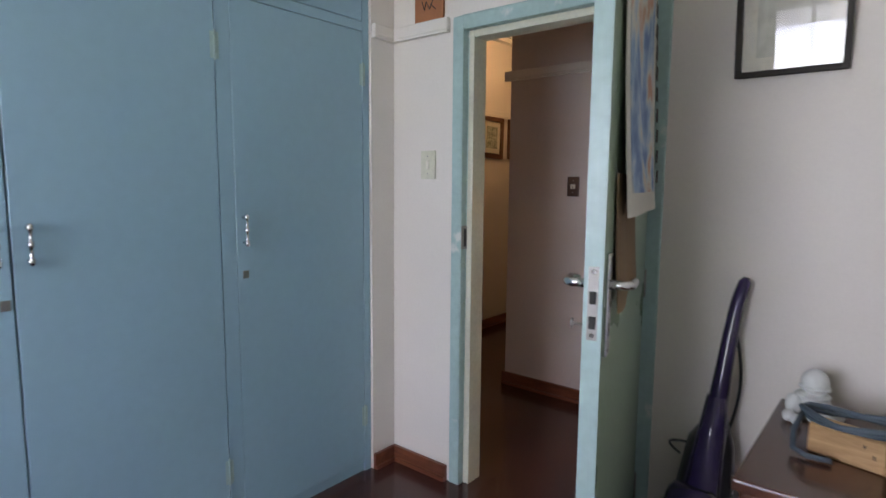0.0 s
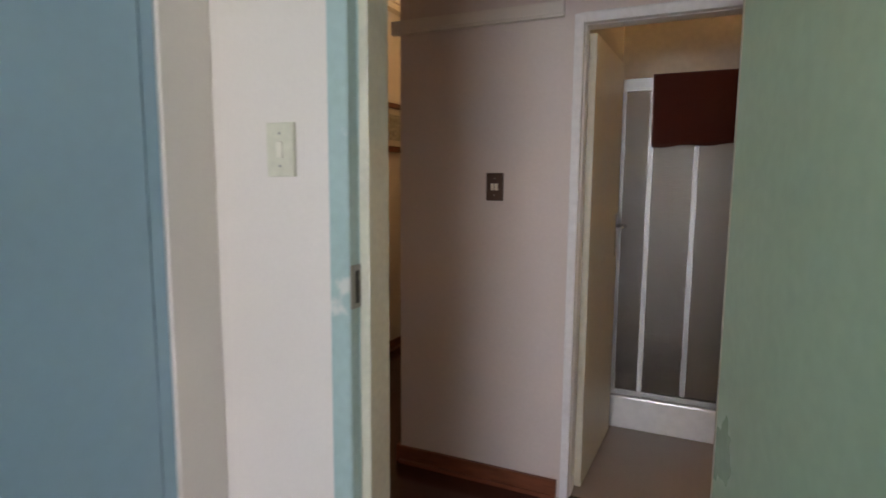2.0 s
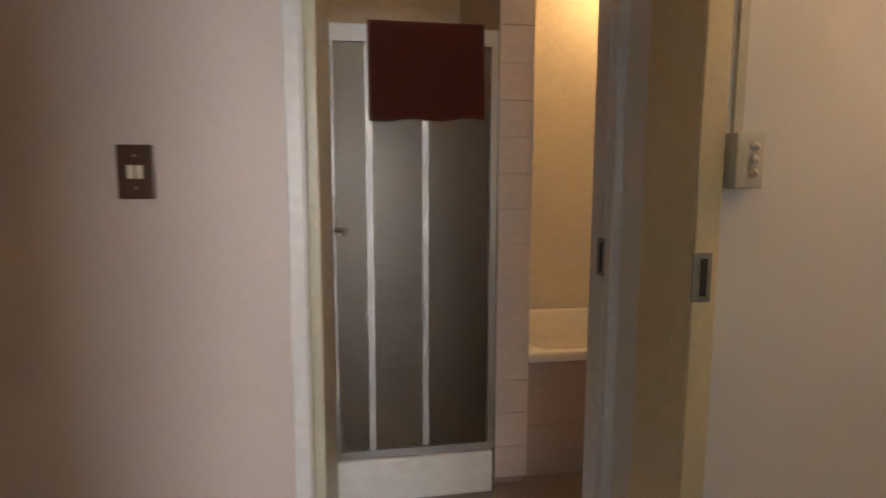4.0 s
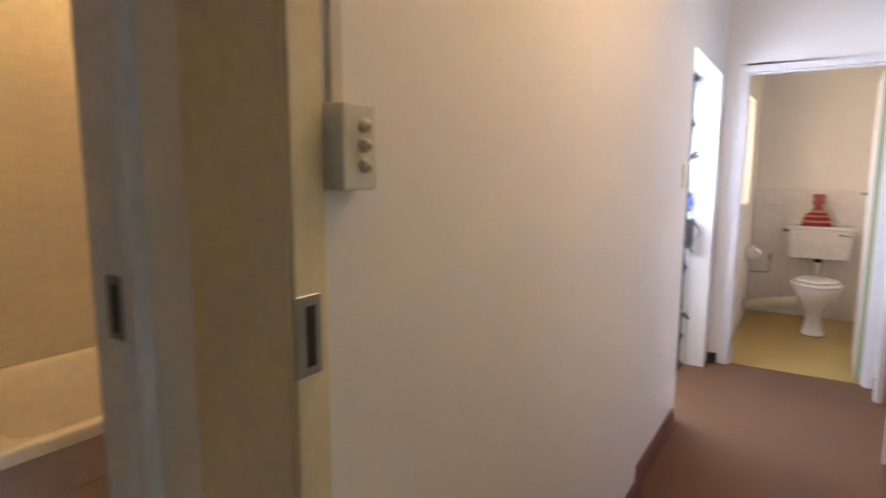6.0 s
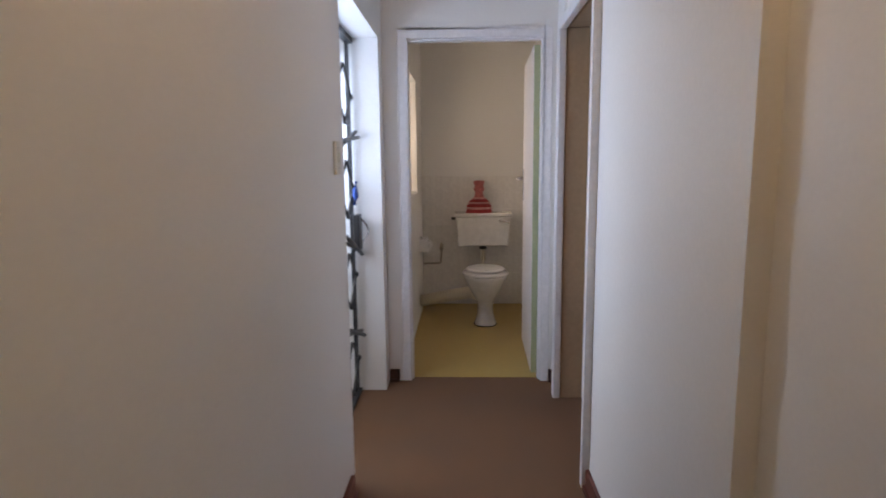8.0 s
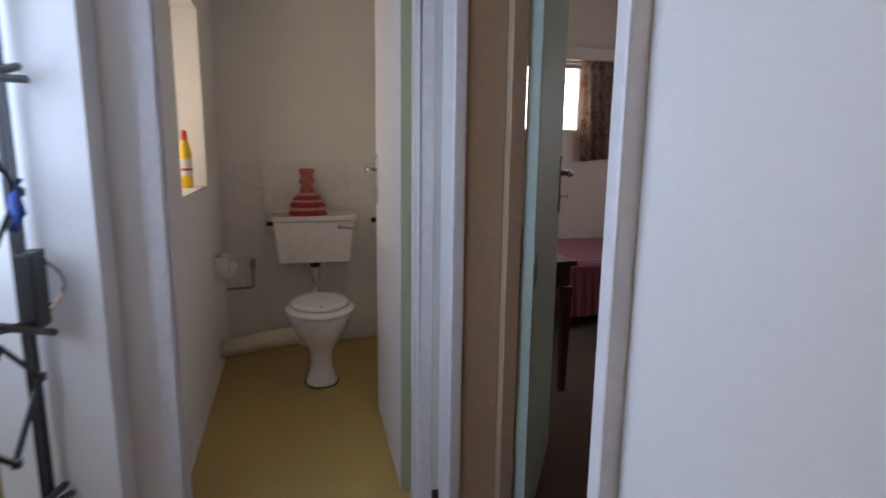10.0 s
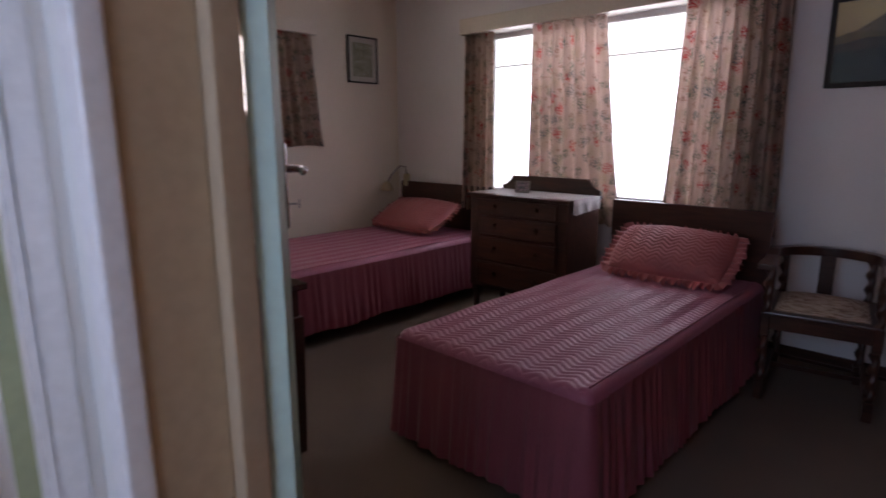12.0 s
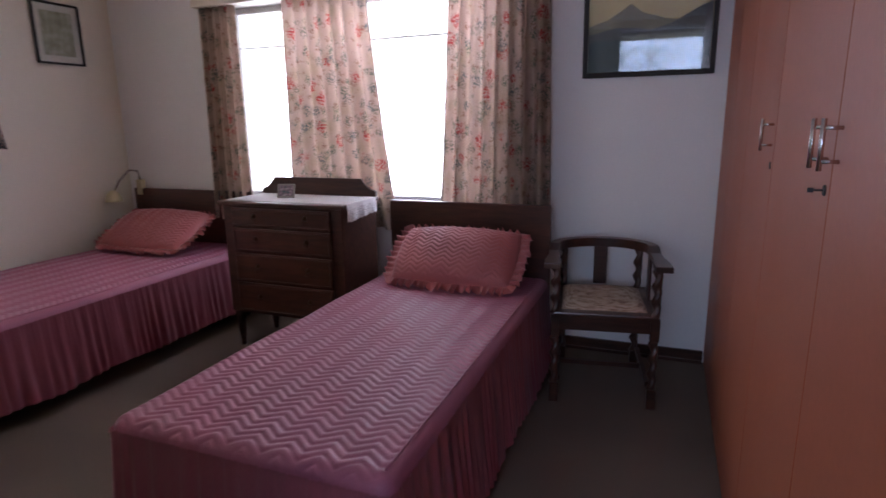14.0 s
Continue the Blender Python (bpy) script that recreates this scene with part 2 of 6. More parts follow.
setting("floor_bedroom_pink", boxes((3.6, -3.3, -0.15, 8.7, 0.30, 0)), M_GREYC, "grey-brown carpet of the bedroom", "floor")
setting("ceiling", boxes((-1.4, -3.4, TOP, 8.8, 5.7, TOP + 0.12)), M_CEIL, "plain off-white ceiling", "ceiling")
setting("roof", boxes((-1.8, -3.9, TOP + 0.3, 9.2, 6.1, TOP + 0.42)), mat("roof_sheet", (0.3, 0.1, 0.07), 0.6), "plain roof over the house", "roof")

# teal bedroom
setting("wall_teal_room_north", boxes((-0.75, 0.465, 0, 0.40, 0.59, TOP), (1.25, 0.465, 0, 1.53, 0.59, TOP), (1.53, 0.465, 0, 2.54, 0.50, TOP), (0.40, 0.465, 2.07, 1.25, 0.59, TOP)), M_WALL, "cream painted wall with the teal doorway", "wall")
setting("wall_teal_room_west", boxes((-0.12, 0.315, 0, 0.012, 0.462, TOP)), M_WALL, "narrow cream wall return beside the cupboards", "wall")
setting("wall_teal_room_back", boxes((-0.75, -3.3, 0, -0.62, 0.465, TOP)), M_WALL, "plain wall behind the cupboards", "wall")
setting("wall_teal_room_east", boxes((2.42, -3.3, 0, 2.54, 0.464, TOP)), M_WALL, "plain cream side wall", "wall")
setting("wall_teal_room_south", boxes((-0.75, -3.42, 0, 0.15, -3.3, TOP), (1.75, -3.42, 0, 2.54, -3.3, TOP), (0.15, -3.42, 0, 1.75, -3.3, 0.9), (0.15, -3.42, 2.1, 1.75, -3.3, TOP)), M_WALL, "plain cream wall with a wide window", "wall")
# hall and passage
setting("wall_hall_north", boxes((-0.165, 1.753, 0, 0.644, 1.863, TOP), (1.485, 1.753, 0, 1.70, 1.863, TOP), (0.644, 1.753, 2.06, 1.485, 1.863, TOP)), M_PINKW, "pinkish white hall wall beside the bathroom door", "wall")
setting("wall_stub", boxes((1.487, 1.412, 0, 1.70, 1.75, TOP)), M_WHITE, "short wall end beside the corridor doorway", "wall")
setting("wall_passage_west", boxes((-1.30, 0.465, 0, -1.16, 5.6, TOP)), M_WALL, "cream passage wall lit by a warm lamp", "wall")
setting("wall_passage_east", boxes((-0.165, 1.866, 0, -0.04, 5.5, TOP)), M_WALL, "plain passage wall", "wall")
setting("wall_passage_end", boxes((-1.16, 5.5, 0, -0.04, 5.6, TOP)), M_WALL, "plain end wall of the passage", "wall")
setting("wall_hall_south_west", boxes((-1.16, 0.465, 0, -0.755, 0.59, TOP)), M_WALL, "plain hall wall", "wall")
# bathroom
setting("wall_bathroom_west", boxes((0.45, 1.866, 0, 0.58, 3.55, TOP)), M_TILEW, "pale glazed bathroom side wall", "wall")
setting("wall_bathroom_north", boxes((0.45, 3.55, 0, 3.2, 3.66, TOP)), M_TILEW, "cream bathroom back wall", "wall")
setting("wall_bathroom_east", boxes((3.08, 1.866, 0, 3.2, 3.55, TOP)), M_TILEW, "cream bathroom side wall", "wall")
# corridor
setting("wall_corridor_north", boxes((1.704, 1.425, 0, 3.33, 1.75, TOP)), M_WHITE, "long plain white corridor wall", "wall")
setting("wall_back_door", boxes((3.33, 1.455, 0, 4.28, 1.75, TOP), (5.29, 1.455, 0, 5.44, 1.75, TOP), (4.28, 1.455, 2.02, 5.29, 1.75, TOP)), M_WHITE, "white corridor wall with the back door opening", "wall")
setting("wall_corridor_south", boxes((2.545, 0.20, 0, 3.10, 0.435, TOP), (3.10, 0.28, 0, 4.258, 0.482, TOP)), M_WHITE, "plain white corridor wall with cool daylight on it", "wall")
setting("wall_bedroom_doorway", boxes((5.24, 0.28, 0, 5.44, 0.452, TOP), (4.262, 0.28, 2.075, 5.24, 0.437, TOP)), M_WHITE, "white wall over and beside the bedroom doorway", "wall")
setting("wall_corridor_end", boxes((5.444, 0.2, 0, 5.55, 0.485, TOP), (5.444, 1.36, 0, 5.55, 1.75, TOP), (5.444, 0.485, 2.085, 5.55, 1.36, TOP)), M_WHITE, "white wall round the toilet door", "wall")
# toilet
setting("wall_toilet_north", boxes((5.553, 1.375, 0, 6.12, 1.66, TOP), (6.83, 1.375, 0, 7.42, 1.66, TOP), (6.12, 1.375, 0, 6.83, 1.66, 1.10), (6.12, 1.375, 2.0, 6.83, 1.66, TOP)), M_WHITE, "glossy white toilet wall with a deep window", "wall")
setting("wall_toilet_east", boxes((7.42, 0.2, 0, 7.54, 1.66, TOP)), M_WHITE, "white back wall of the toilet", "wall")
setting("wall_toilet_south", boxes((5.553, 0.284, 0, 7.42, 0.33, TOP)), M_WHITE, "white toilet side wall", "wall")
# pink bedroom
# whiter than the room's cream: bounced daylight is put into this wall's colour
setting("wall_pink_room_south", boxes((3.6, -3.22, 0, 5.52, -3.08, TOP), (7.46, -3.22, 0, 8.7, -3.08, TOP), (5.52, -3.22, 0, 7.46, -3.08, 0.84), (5.52, -3.22, 2.12, 7.46, -3.08, TOP)), M_WHITE, "cream bedroom wall with a wide window", "wall")
setting("wall_pink_room_east", boxes((8.55, -3.08, 0, 8.70, -1.75, TOP), (8.55, -0.75, 0, 8.70, 0.284, TOP), (8.55, -1.75, 0, 8.70, -0.75, 1.47), (8.55, -1.75, 2.10, 8.70, -0.75, TOP)), M_BEDW, "cream bedroom wall with a small high window", "wall")
setting("wall_pink_room_north", boxes((5.554, 0.2, 0, 8.7, 0.281, TOP)), M_BEDW, "plain cream bedroom wall", "wall")
setting("wall_pink_room_west", boxes((3.6, -3.08, 0, 3.72, 0.28, TOP)), M_BEDW, "plain wall behind the wardrobes", "wall")

# ---- doors, frames, skirtings ----


def door_frame(name, label, along, a0, a1, b0, b1, top, lip, material, number_stop=0.012, stop_from=None, stop_material=None):
    """A pressed steel frame round the clear opening a0..a1 in a wall b0..b1 thick; along: the wall's axis."""
    def q(p0, p1, r0, r1, z0, z1):
        return (p0, r0, z0, p1, r1, z1) if along == "x" else (r0, p0, z0, r1, p1, z1)
    mid = (b0 + b1) / 2
    w = 0.05
    bm = boxes(q(a0 - lip, a0 + 0.002, b0 - 0.008, b0 + 0.03, 0, top + lip), q(a1 - 0.002, a1 + lip, b0 - 0.008, b0 + 0.03, 0, top + lip), q(a0 + 0.002, a1 - 0.002, b0 - 0.008, b0 + 0.03, top - 0.002, top + lip))
    bevel(bm, 0.006, 2)
    for r in (q(a0 - lip, a0 + 0.002, b1 - 0.03, b1 + 0.008, 0, top + lip), q(a1 - 0.002, a1 + lip, b1 - 0.03, b1 + 0.008, 0, top + lip), q(a0 + 0.002, a1 - 0.002, b1 - 0.03, b1 + 0.008, top - 0.002, top + lip)):
        box(bm, *r)
    if stop_from is not None:
        st = boxes(q(a0 - lip + 0.01, a0 + number_stop, stop_from, b1 - 0.001, 0, top), q(a1 - number_stop, a1 + lip - 0.01, stop_from, b1 - 0.001, 0, top), q(a0 + number_stop + 0.0005, a1 - number_stop - 0.0005, stop_from, b1 - 0.001, top - number_stop, top))
        setting(name + "_lining", bevel(st, 0.004, 2), stop_material, "cream painted lining of the doorway", "door frame")
        return setting(name, bm, material, label, "door frame")
    for r in (q(a0 - lip + 0.01, a0 + number_stop, mid - w / 2, b1 - 0.03, 0, top), q(a1 - number_stop, a1 + lip - 0.01, mid - w / 2, b1 - 0.03, 0, top), q(a0 - lip + 0.01, a1 + lip - 0.01, mid - w / 2, b1 - 0.03, top - number_stop, top + lip - 0.01),
              q(a0 - lip + 0.01, a0 - 0.004, b0 + 0.03, mid - w / 2, 0, top), q(a1 + 0.004, a1 + lip - 0.01, b0 + 0.03, mid - w / 2, 0, top)):
        box(bm, *r)
    return setting(name, bm, material, label, "door frame")


def strike(parent_name, place, turn, label):
    t = thing(parent_name, label, "strike plate", place=place, turn=turn)
    bm = bbox(-0.022, -0.003, -0.052, 0.022, 0.0, 0.052, 0.0012, 1)
    part("plate", bm, M_STEEL, t)
    part("latch_slot", boxes((-0.004, -0.0038, -0.040, 0.011, -0.0028, 0.038)), M_DARK, t, "dark latch hole")
    for z in (-0.046, 0.045):
        part("screw", lathe(bmesh.new(), ((0.004, 0), (0.003, 0.0015)), 8, (-0.004, -0.005, z), "y"), M_STEEL, t)
    return t


def lever_set(leaf, x, z, side, material, thick, toward=-1, plate=(0.16, 0.07)):
    """Back plate, lever and key hole on one face of a door leaf."""
    y = side * thick / 2
    below, above = plate
    plate = part("back_plate", bevel(boxes((x - 0.021, y, z - below, x + 0.021, y + side * 0.007, z + above)), 0.003, 2), material, leaf)
    bm = bmesh.new()
    tube(bm, [(x, y + side * 0.006, z), (x, y + side * 0.040, z), (x + toward * 0.012, y + side * 0.050, z), (x + toward * 0.055, y + side * 0.052, z + 0.002), (x + toward * 0.098, y + side * 0.046, z - 0.004)], [0.011, 0.010, 0.011, 0.010, 0.008], 10)
    part("lever", bm, material, plate, smooth=True)
    part("key_hole", boxes((x - 0.004, y + side * 0.007, z - 0.72 * below, x + 0.004, y + side * 0.0078, z - 0.53 * below)), M_DARK, plate)
    for dz in (-below + 0.012, above - 0.012):
        part("screw", lathe(bmesh.new(), ((0.0045, 0.0), (0.0035, side * 0.0015)), 8, (x, y + side * 0.007, z + dz), "y"), M_STEEL, plate)
    return plate


def door_leaf(name, label, hinge, angle, length, height, material, zh=1.12, edge=None, key=0, lever=True, z0=0.008, thick=0.04, knuckles=1, plate=(0.16, 0.07)):
    t = thing(name, label, "door", place=(hinge[0], hinge[1], 0), turn=angle)
    leaf = part("leaf", bbox(0.004, -thick / 2, z0, length, thick / 2, height, 0.002, 1), material, t)
    if edge:
        part("painted_edge", boxes((0.001, -thick / 2 + 0.001, z0, 0.0035, thick / 2 - 0.001, height)), edge, t)
    forend = part("lock_forend", boxes((length, -0.011, zh - 0.115, length + 0.0015, 0.011, zh + 0.045)), M_STEEL, t)
    for k, dz in enumerate((-0.02, -0.075)):
        part("bolt", bbox(length + 0.001, -0.007, zh + dz - 0.015, length + 0.006, 0.007, zh + dz + 0.012, 0.001, 1), M_DARK, forend)
    for dz in (-0.105, 0.035):
        part("screw", lathe(bmesh.new(), ((0.006, 0.0), (0.005, 0.001)), 8, (length + 0.0015, 0, zh + dz), "x"), M_CHROME, forend)
    if lever:
        for s in (-1, 1):
            lever_set(t, length - 0.055, zh, s, M_CHROME, thick, plate=plate)
    if key:
        bm = bmesh.new()
        tube(bm, [(length - 0.055, key * thick / 2, zh - 0.095), (length - 0.055, key * (thick / 2 + 0.03), zh - 0.095)], 0.003, 6)
        tube(bm, [(length - 0.055 + 0.011 * math.cos(a * math.pi / 5), key * (thick / 2 + 0.035), zh - 0.095 + 0.011 * math.sin(a * math.pi / 5)) for a in range(11)], 0.002, 6)
        part("key", bm, M_STEEL, t)
    for z in (0.25, 1.0, 1.78):
        bm = bmesh.new()
        lathe(bm, ((0.006, 0), (0.007, 0.004), (0.007, 0.096), (0.006, 0.1)), 10, (-0.004, knuckles * (thick / 2 + 0.003), z))
        part("hinge", bm, M_STEEL, t, smooth=True)
    return t


def skirting(name, rows, height=0.075, material=None):
    bm = bmesh.new()
    for x0, y0, x1, y1 in rows:
        box(bm, x0, y0, 0.0, x1, y1, height)
        # quarter bead at the foot
        if abs(x1 - x0) > abs(y1 - y0):
            box(bm, x0, y0 - 0.012, 0.0, x1, y0 - 0.0005, 0.018) if name.endswith("n") else box(bm, x0, y1 + 0.0005, 0.0, x1, y1 + 0.012, 0.018)
        else:
            box(bm, x0 - 0.012, y0, 0.0, x0 - 0.0005, y1, 0.018) if name.endswith("e") else box(bm, x1 + 0.0005, y0, 0.0, x1 + 0.012, y1, 0.018)
    return setting("baseboard_" + name, bm, material or M_SKIRT, "reddish-brown stained wooden skirting", "baseboard")


skirting("teal_n", [(0.016, 0.447, 0.355, 0.463), (1.305, 0.447, 2.415, 0.463)])
skirting("teal_w", [(0.013, 0.318, 0.028, 0.446)])
skirting("hall_n", [(-0.165, 1.736, 0.625, 1.752)], 0.085)
skirting("hall_end_w", [(-0.184, 1.740, -0.167, 1.86)], 0.085)
skirting("passage_w", [(-1.158, 0.58, -1.142, 5.48)], 0.085)
skirting("corridor_n", [(1.60, 1.408, 3.33, 1.4235), (3.335, 1.438, 4.20, 1.4535)], 0.085, wood("dull_red_skirting", (0.10, 0.028, 0.02), (0.16, 0.05, 0.035), 0.5))
skirting("corridor_s", [(2.56, 0.436, 3.098, 0.451), (3.102, 0.4835, 4.255, 0.498)], 0.085, bpy.data.materials["dull_red_skirting"])
skirting("corridor_end_e", [(5.428, 1.392, 5.443, 1.452), (5.428, 0.44, 5.443, 0.474)], 0.075, M_WOOD)
skirting("pink_s", [(4.34, -3.078, 8.54, -3.062)], 0.07, M_WOOD)
skirting("pink_e", [(8.533, -3.06, 8.548, 0.27)], 0.07, M_WOOD)


def rail(name, x0, y0, x1, y1, z, h=0.05):
    bm = bevel(boxes((x0, y0, z, x1, y1, z + h)), 0.006, 2)
    bm2 = boxes((x0, y0, z - 0.012, x1, y1, z - 0.001))
    me = bpy.data.meshes.new("rail_foot")
    bm2.to_mesh(me)
    bm2.free()
    bm.from_mesh(me)
    return setting(name, bm, M_WALL, "painted wooden picture rail", "trim")


rail("trim_rail_teal_north", 0.014, 0.437, 0.352, 0.463, 2.05)
rail("trim_rail_teal_return", 0.0135, 0.318, 0.038, 0.436, 2.05)
rail("trim_rail_hall", -0.20, 1.724, 0.60, 1.752, 2.075)
rail("trim_rail_passage", -1.158, 0.6, -1.13, 5.49, 2.02)
setting("trim_cornice_passage", boxes((-1.158, 0.6, 2.70, -1.09, 5.49, 2.778), (-1.089, 0.6, 2.74, -1.06, 5.49, 2.778)), M_CEIL, "plaster cornice of the passage", "trim")

door_frame("door_frame_teal", "pale teal steel door frame with chipped paint", "x", 0.425, 1.235, 0.465, 0.59, 2.04, 0.055, M_TEALF, 0.03, 0.497, mat("greenish_cream_lining", (0.60, 0.59, 0.48), 0.45))
door_frame("door_frame_bathroom", "white steel frame of the bathroom door", "x", 0.675, 1.463, 1.753, 1.863, 2.035, 0.036, M_FRAME, 0.004)
door_frame("door_frame_toilet", "white steel frame of the toilet door", "y", 0.525, 1.318, 5.444, 5.55, 2.045, 0.05, M_FRAME)
# beige puts the reveal's warm shade into the paint colour
M_WARMSHADE = mat("gloss_paint_in_warm_shade", (0.46, 0.345, 0.23), 0.4, 0.05, 2, 40, 0.05)
bm = boxes((5.172, 0.447, 0, 5.239, 0.487, 2.07), (4.295, 0.447, 2.02, 5.1715, 0.487, 2.07))
setting("trim_bedroom_frame", bevel(bm, 0.008, 3), M_FRAME, "white painted lip of the bedroom door frame", "trim")
bm = boxes((5.182, 0.326, 0, 5.239, 0.4465, 2.03), (4.262, 0.326, 2.03, 5.239, 0.4365, 2.0745))
for r in ((5.142, 0.2795, 0, 5.2385, 0.3255, 2.03), (4.262, 0.2795, 0, 4.286, 0.4435, 2.03), (4.262, 0.2795, 1.99, 5.1415, 0.3255, 2.07)):
    box(bm, *r)
setting("door_frame_bedroom", bevel(bm, 0.004, 2), M_WARMSHADE, "painted frame of the bedroom door, toned beige for warm shade", "door frame")
# the near jamb stands proud of the wall
setting("trim_bedroom_jamb", bevel(boxes((4.2595, 0.4445, 0, 4.294, 0.514, 2.07)), 0.006, 2), M_FRAME, "proud white painted door jamb", "trim")
# frame across the corridor
bm = boxes((1.472, 1.400, 0, 1.528, 1.4115, TOP), (1.472, 1.412, 0, 1.486, 1.615, TOP), (1.475, 0.64, 2.06, 1.528, 1.3995, TOP), (1.475, 0.592, 0, 1.528, 0.64, TOP))
bevel(bm, 0.004, 2)
setting("door_frame_corridor", bm, M_CREAM, "cream painted frame across the corridor", "door frame")

strike("strike_plate", (0.4275, 0.478, 1.155), 90, "dull steel strike plate in the teal door frame")
strike("strike_plate", (1.490, 1.3995, 1.165), 180, "dull steel strike plate on the cream corridor frame").rotation_euler.z = 0
strike("strike_plate", (1.4605, 1.80, 1.153), -90, "dull steel strike plate in the bathroom door frame")

leaf_t = door_leaf("door_teal", "open pale teal painted door with chipped edges", (1.222, 0.452), -75.8, 0.865, 2.03, M_GREEN, zh=1.175, key=-1)
part("painted_edge", boxes((0.865, -0.0205, 0.01, 0.8658, -0.0115, 2.028), (0.865, 0.0115, 0.01, 0.8658, 0.0205, 2.028), (0.865, -0.0115, 0.01, 0.8658, 0.0115, 1.059), (0.865, -0.0115, 1.221, 0.8658, 0.0115, 2.028)), M_TEALF, leaf_t, "pale teal painted edge")
door_leaf("door_bathroom", "open cream gloss painted bathroom door", (0.688, 1.872), 88.6, 0.70, 2.02, mat("olive_cream_door_paint", (0.58, 0.55, 0.44), 0.35, 0.05, 2, 40, 0.05), zh=1.17)
door_leaf("door_toilet", "open pale green painted toilet door", (5.562, 0.548), -1.5, 0.735, 2.02, M_FRAME, zh=1.225, knuckles=-1, edge=mat("sage_green_paint", (0.40, 0.44, 0.27), 0.4, 0.05, 2, 40, 0.05))
door_leaf("door_bedroom", "half-open pale mint painted bedroom door", (5.142, 0.258), -31.7, 0.74, 2.005, M_GREEN, zh=1.232, key=-1, edge=M_MINT)
door_leaf("door_corridor", "pale green painted door folded back along the corridor", (1.56, 0.53), 0.3, 0.825, 2.03, M_MINT, zh=1.175, knuckles=-1, plate=(0.115, 0.06))

# ---- teal bedroom ----
cup = thing("built_in_cupboard", "tall pale teal painted built-in cupboards with closed doors", "cupboard")
part("carcass", boxes((-0.6, -2.9, 0.0, -0.024, 0.312, 2.62)), M_TEAL, cup)
for r in ((-0.0235, 0.275, 0.0, 0.0, 0.312, 2.62), (-0.0235, -0.428, 0.0, 0.0, -0.370, 2.62), (-0.0235, -1.75, 0.0, 0.0, -1.69, 2.62)):
    part("stile", boxes(r), M_TEAL, cup)
part("cross_rail", boxes((-0.0235, -2.9, 2.06, -0.001, 0.2745, 2.10)), M_TEAL, cup)
part("plinth", boxes((-0.0235, -2.9, 0.0, -0.012, 0.2745, 0.05)), M_TEAL, cup)


def cup_door(y0, y1, z0, z1, handle_y=None, lock_y=None, hinge_y=None, zh=1.21):
    d = part("door", bbox(-0.022, y0 + 0.003, z0 + 0.003, 0.001, y1 - 0.003, z1 - 0.003, 0.002, 1), M_TEAL, cup)
    if handle_y is not None:
        h = part("handle", bmesh_pull(handle_y, zh), M_CHROME, d, "chrome pull handle with ball ends", True)
    if lock_y is not None:
        part("lock", bbox(0.001, lock_y - 0.012, zh - 0.185, 0.005, lock_y + 0.012, zh - 0.155, 0.001, 1), M_STEEL, d, "small steel lock")
    if hinge_y is not None:
        for z in (0.28, 1.87):
            bm = bmesh.new()
            lathe(bm, ((0.004, 0), (0.005, 0.003), (0.005, 0.10), (0.004, 0.104)), 8, (0.004, hinge_y, z - 0.05))
            box(bm, 0.0012, hinge_y - 0.016, z - 0.045, 0.0028, hinge_y + 0.016, z + 0.047)
            part("hinge", bm, M_TEALF, d)


def bmesh_pull(y, z):
    bm = bmesh.new()
    tube(bm, [(0.001, y, z + 0.048), (0.022, y, z + 0.048)], 0.006, 8)
    tube(bm, [(0.001, y, z - 0.048), (0.022, y, z - 0.048)], 0.006, 8)
    lathe(bm, ((0.004, -0.062), (0.009, -0.056), (0.009, -0.044), (0.005, -0.036), (0.0045, -0.012), (0.008, -0.006), (0.008, 0.006), (0.0045, 0.012), (0.005, 0.036), (0.009, 0.044), (0.009, 0.056), (0.004, 0.062)), 12, (0.026, y, z))
    return bm


cup_door(-0.370, 0.275, 0.05, 2.06, -0.338, -0.335, 0.272)
cup_door(-1.062, -0.428, 0.05, 2.06, -1.02, None, -0.43)
cup_door(-1.69, -1.062, 0.05, 2.06, -1.098, -1.085)
cup_door(-0.370, 0.275, 2.10, 2.60)
cup_door(-1.062, -0.428, 2.10, 2.60)
cup_door(-1.69, -1.062, 2.10, 2.60)
cup_door(-2.9, -1.75, 0.05, 2.06)

M_PLATE = mat("aged_cream_plastic", (0.60, 0.58, 0.47), 0.4, 0.04, 8, 60, 0.0)
M_BAKE = mat("brown_bakelite", (0.075, 0.04, 0.028), 0.3, 0.1, 9, 50, 0.0)
M_WPLAST = mat("white_plastic", (0.72, 0.68, 0.58), 0.35, 0.03, 8, 50, 0.0)


def switch_plate(name, label, place, turn, w, h, plate_mat, key_mat, keys):
    t = thing(name, label, "light switch", place=place, turn=turn)
    part("plate", bbox(-w / 2, -0.011, -h / 2, w / 2, 0, h / 2, 0.003, 2), plate_mat, t)
    for kx, kz, kw, kh in keys:
        part("rocker", bbox(kx - kw / 2, -0.015, kz - kh / 2, kx + kw / 2, -0.0105, kz + kh / 2, 0.0015, 1), key_mat, t)
    for z in (-h * 0.3, h * 0.3):
        part("screw", lathe(bmesh.new(), ((0.0035, -0.0005), (0.003, 0.001)), 8, (0, -0.0122, z), "y"), M_STEEL, t)
    return t


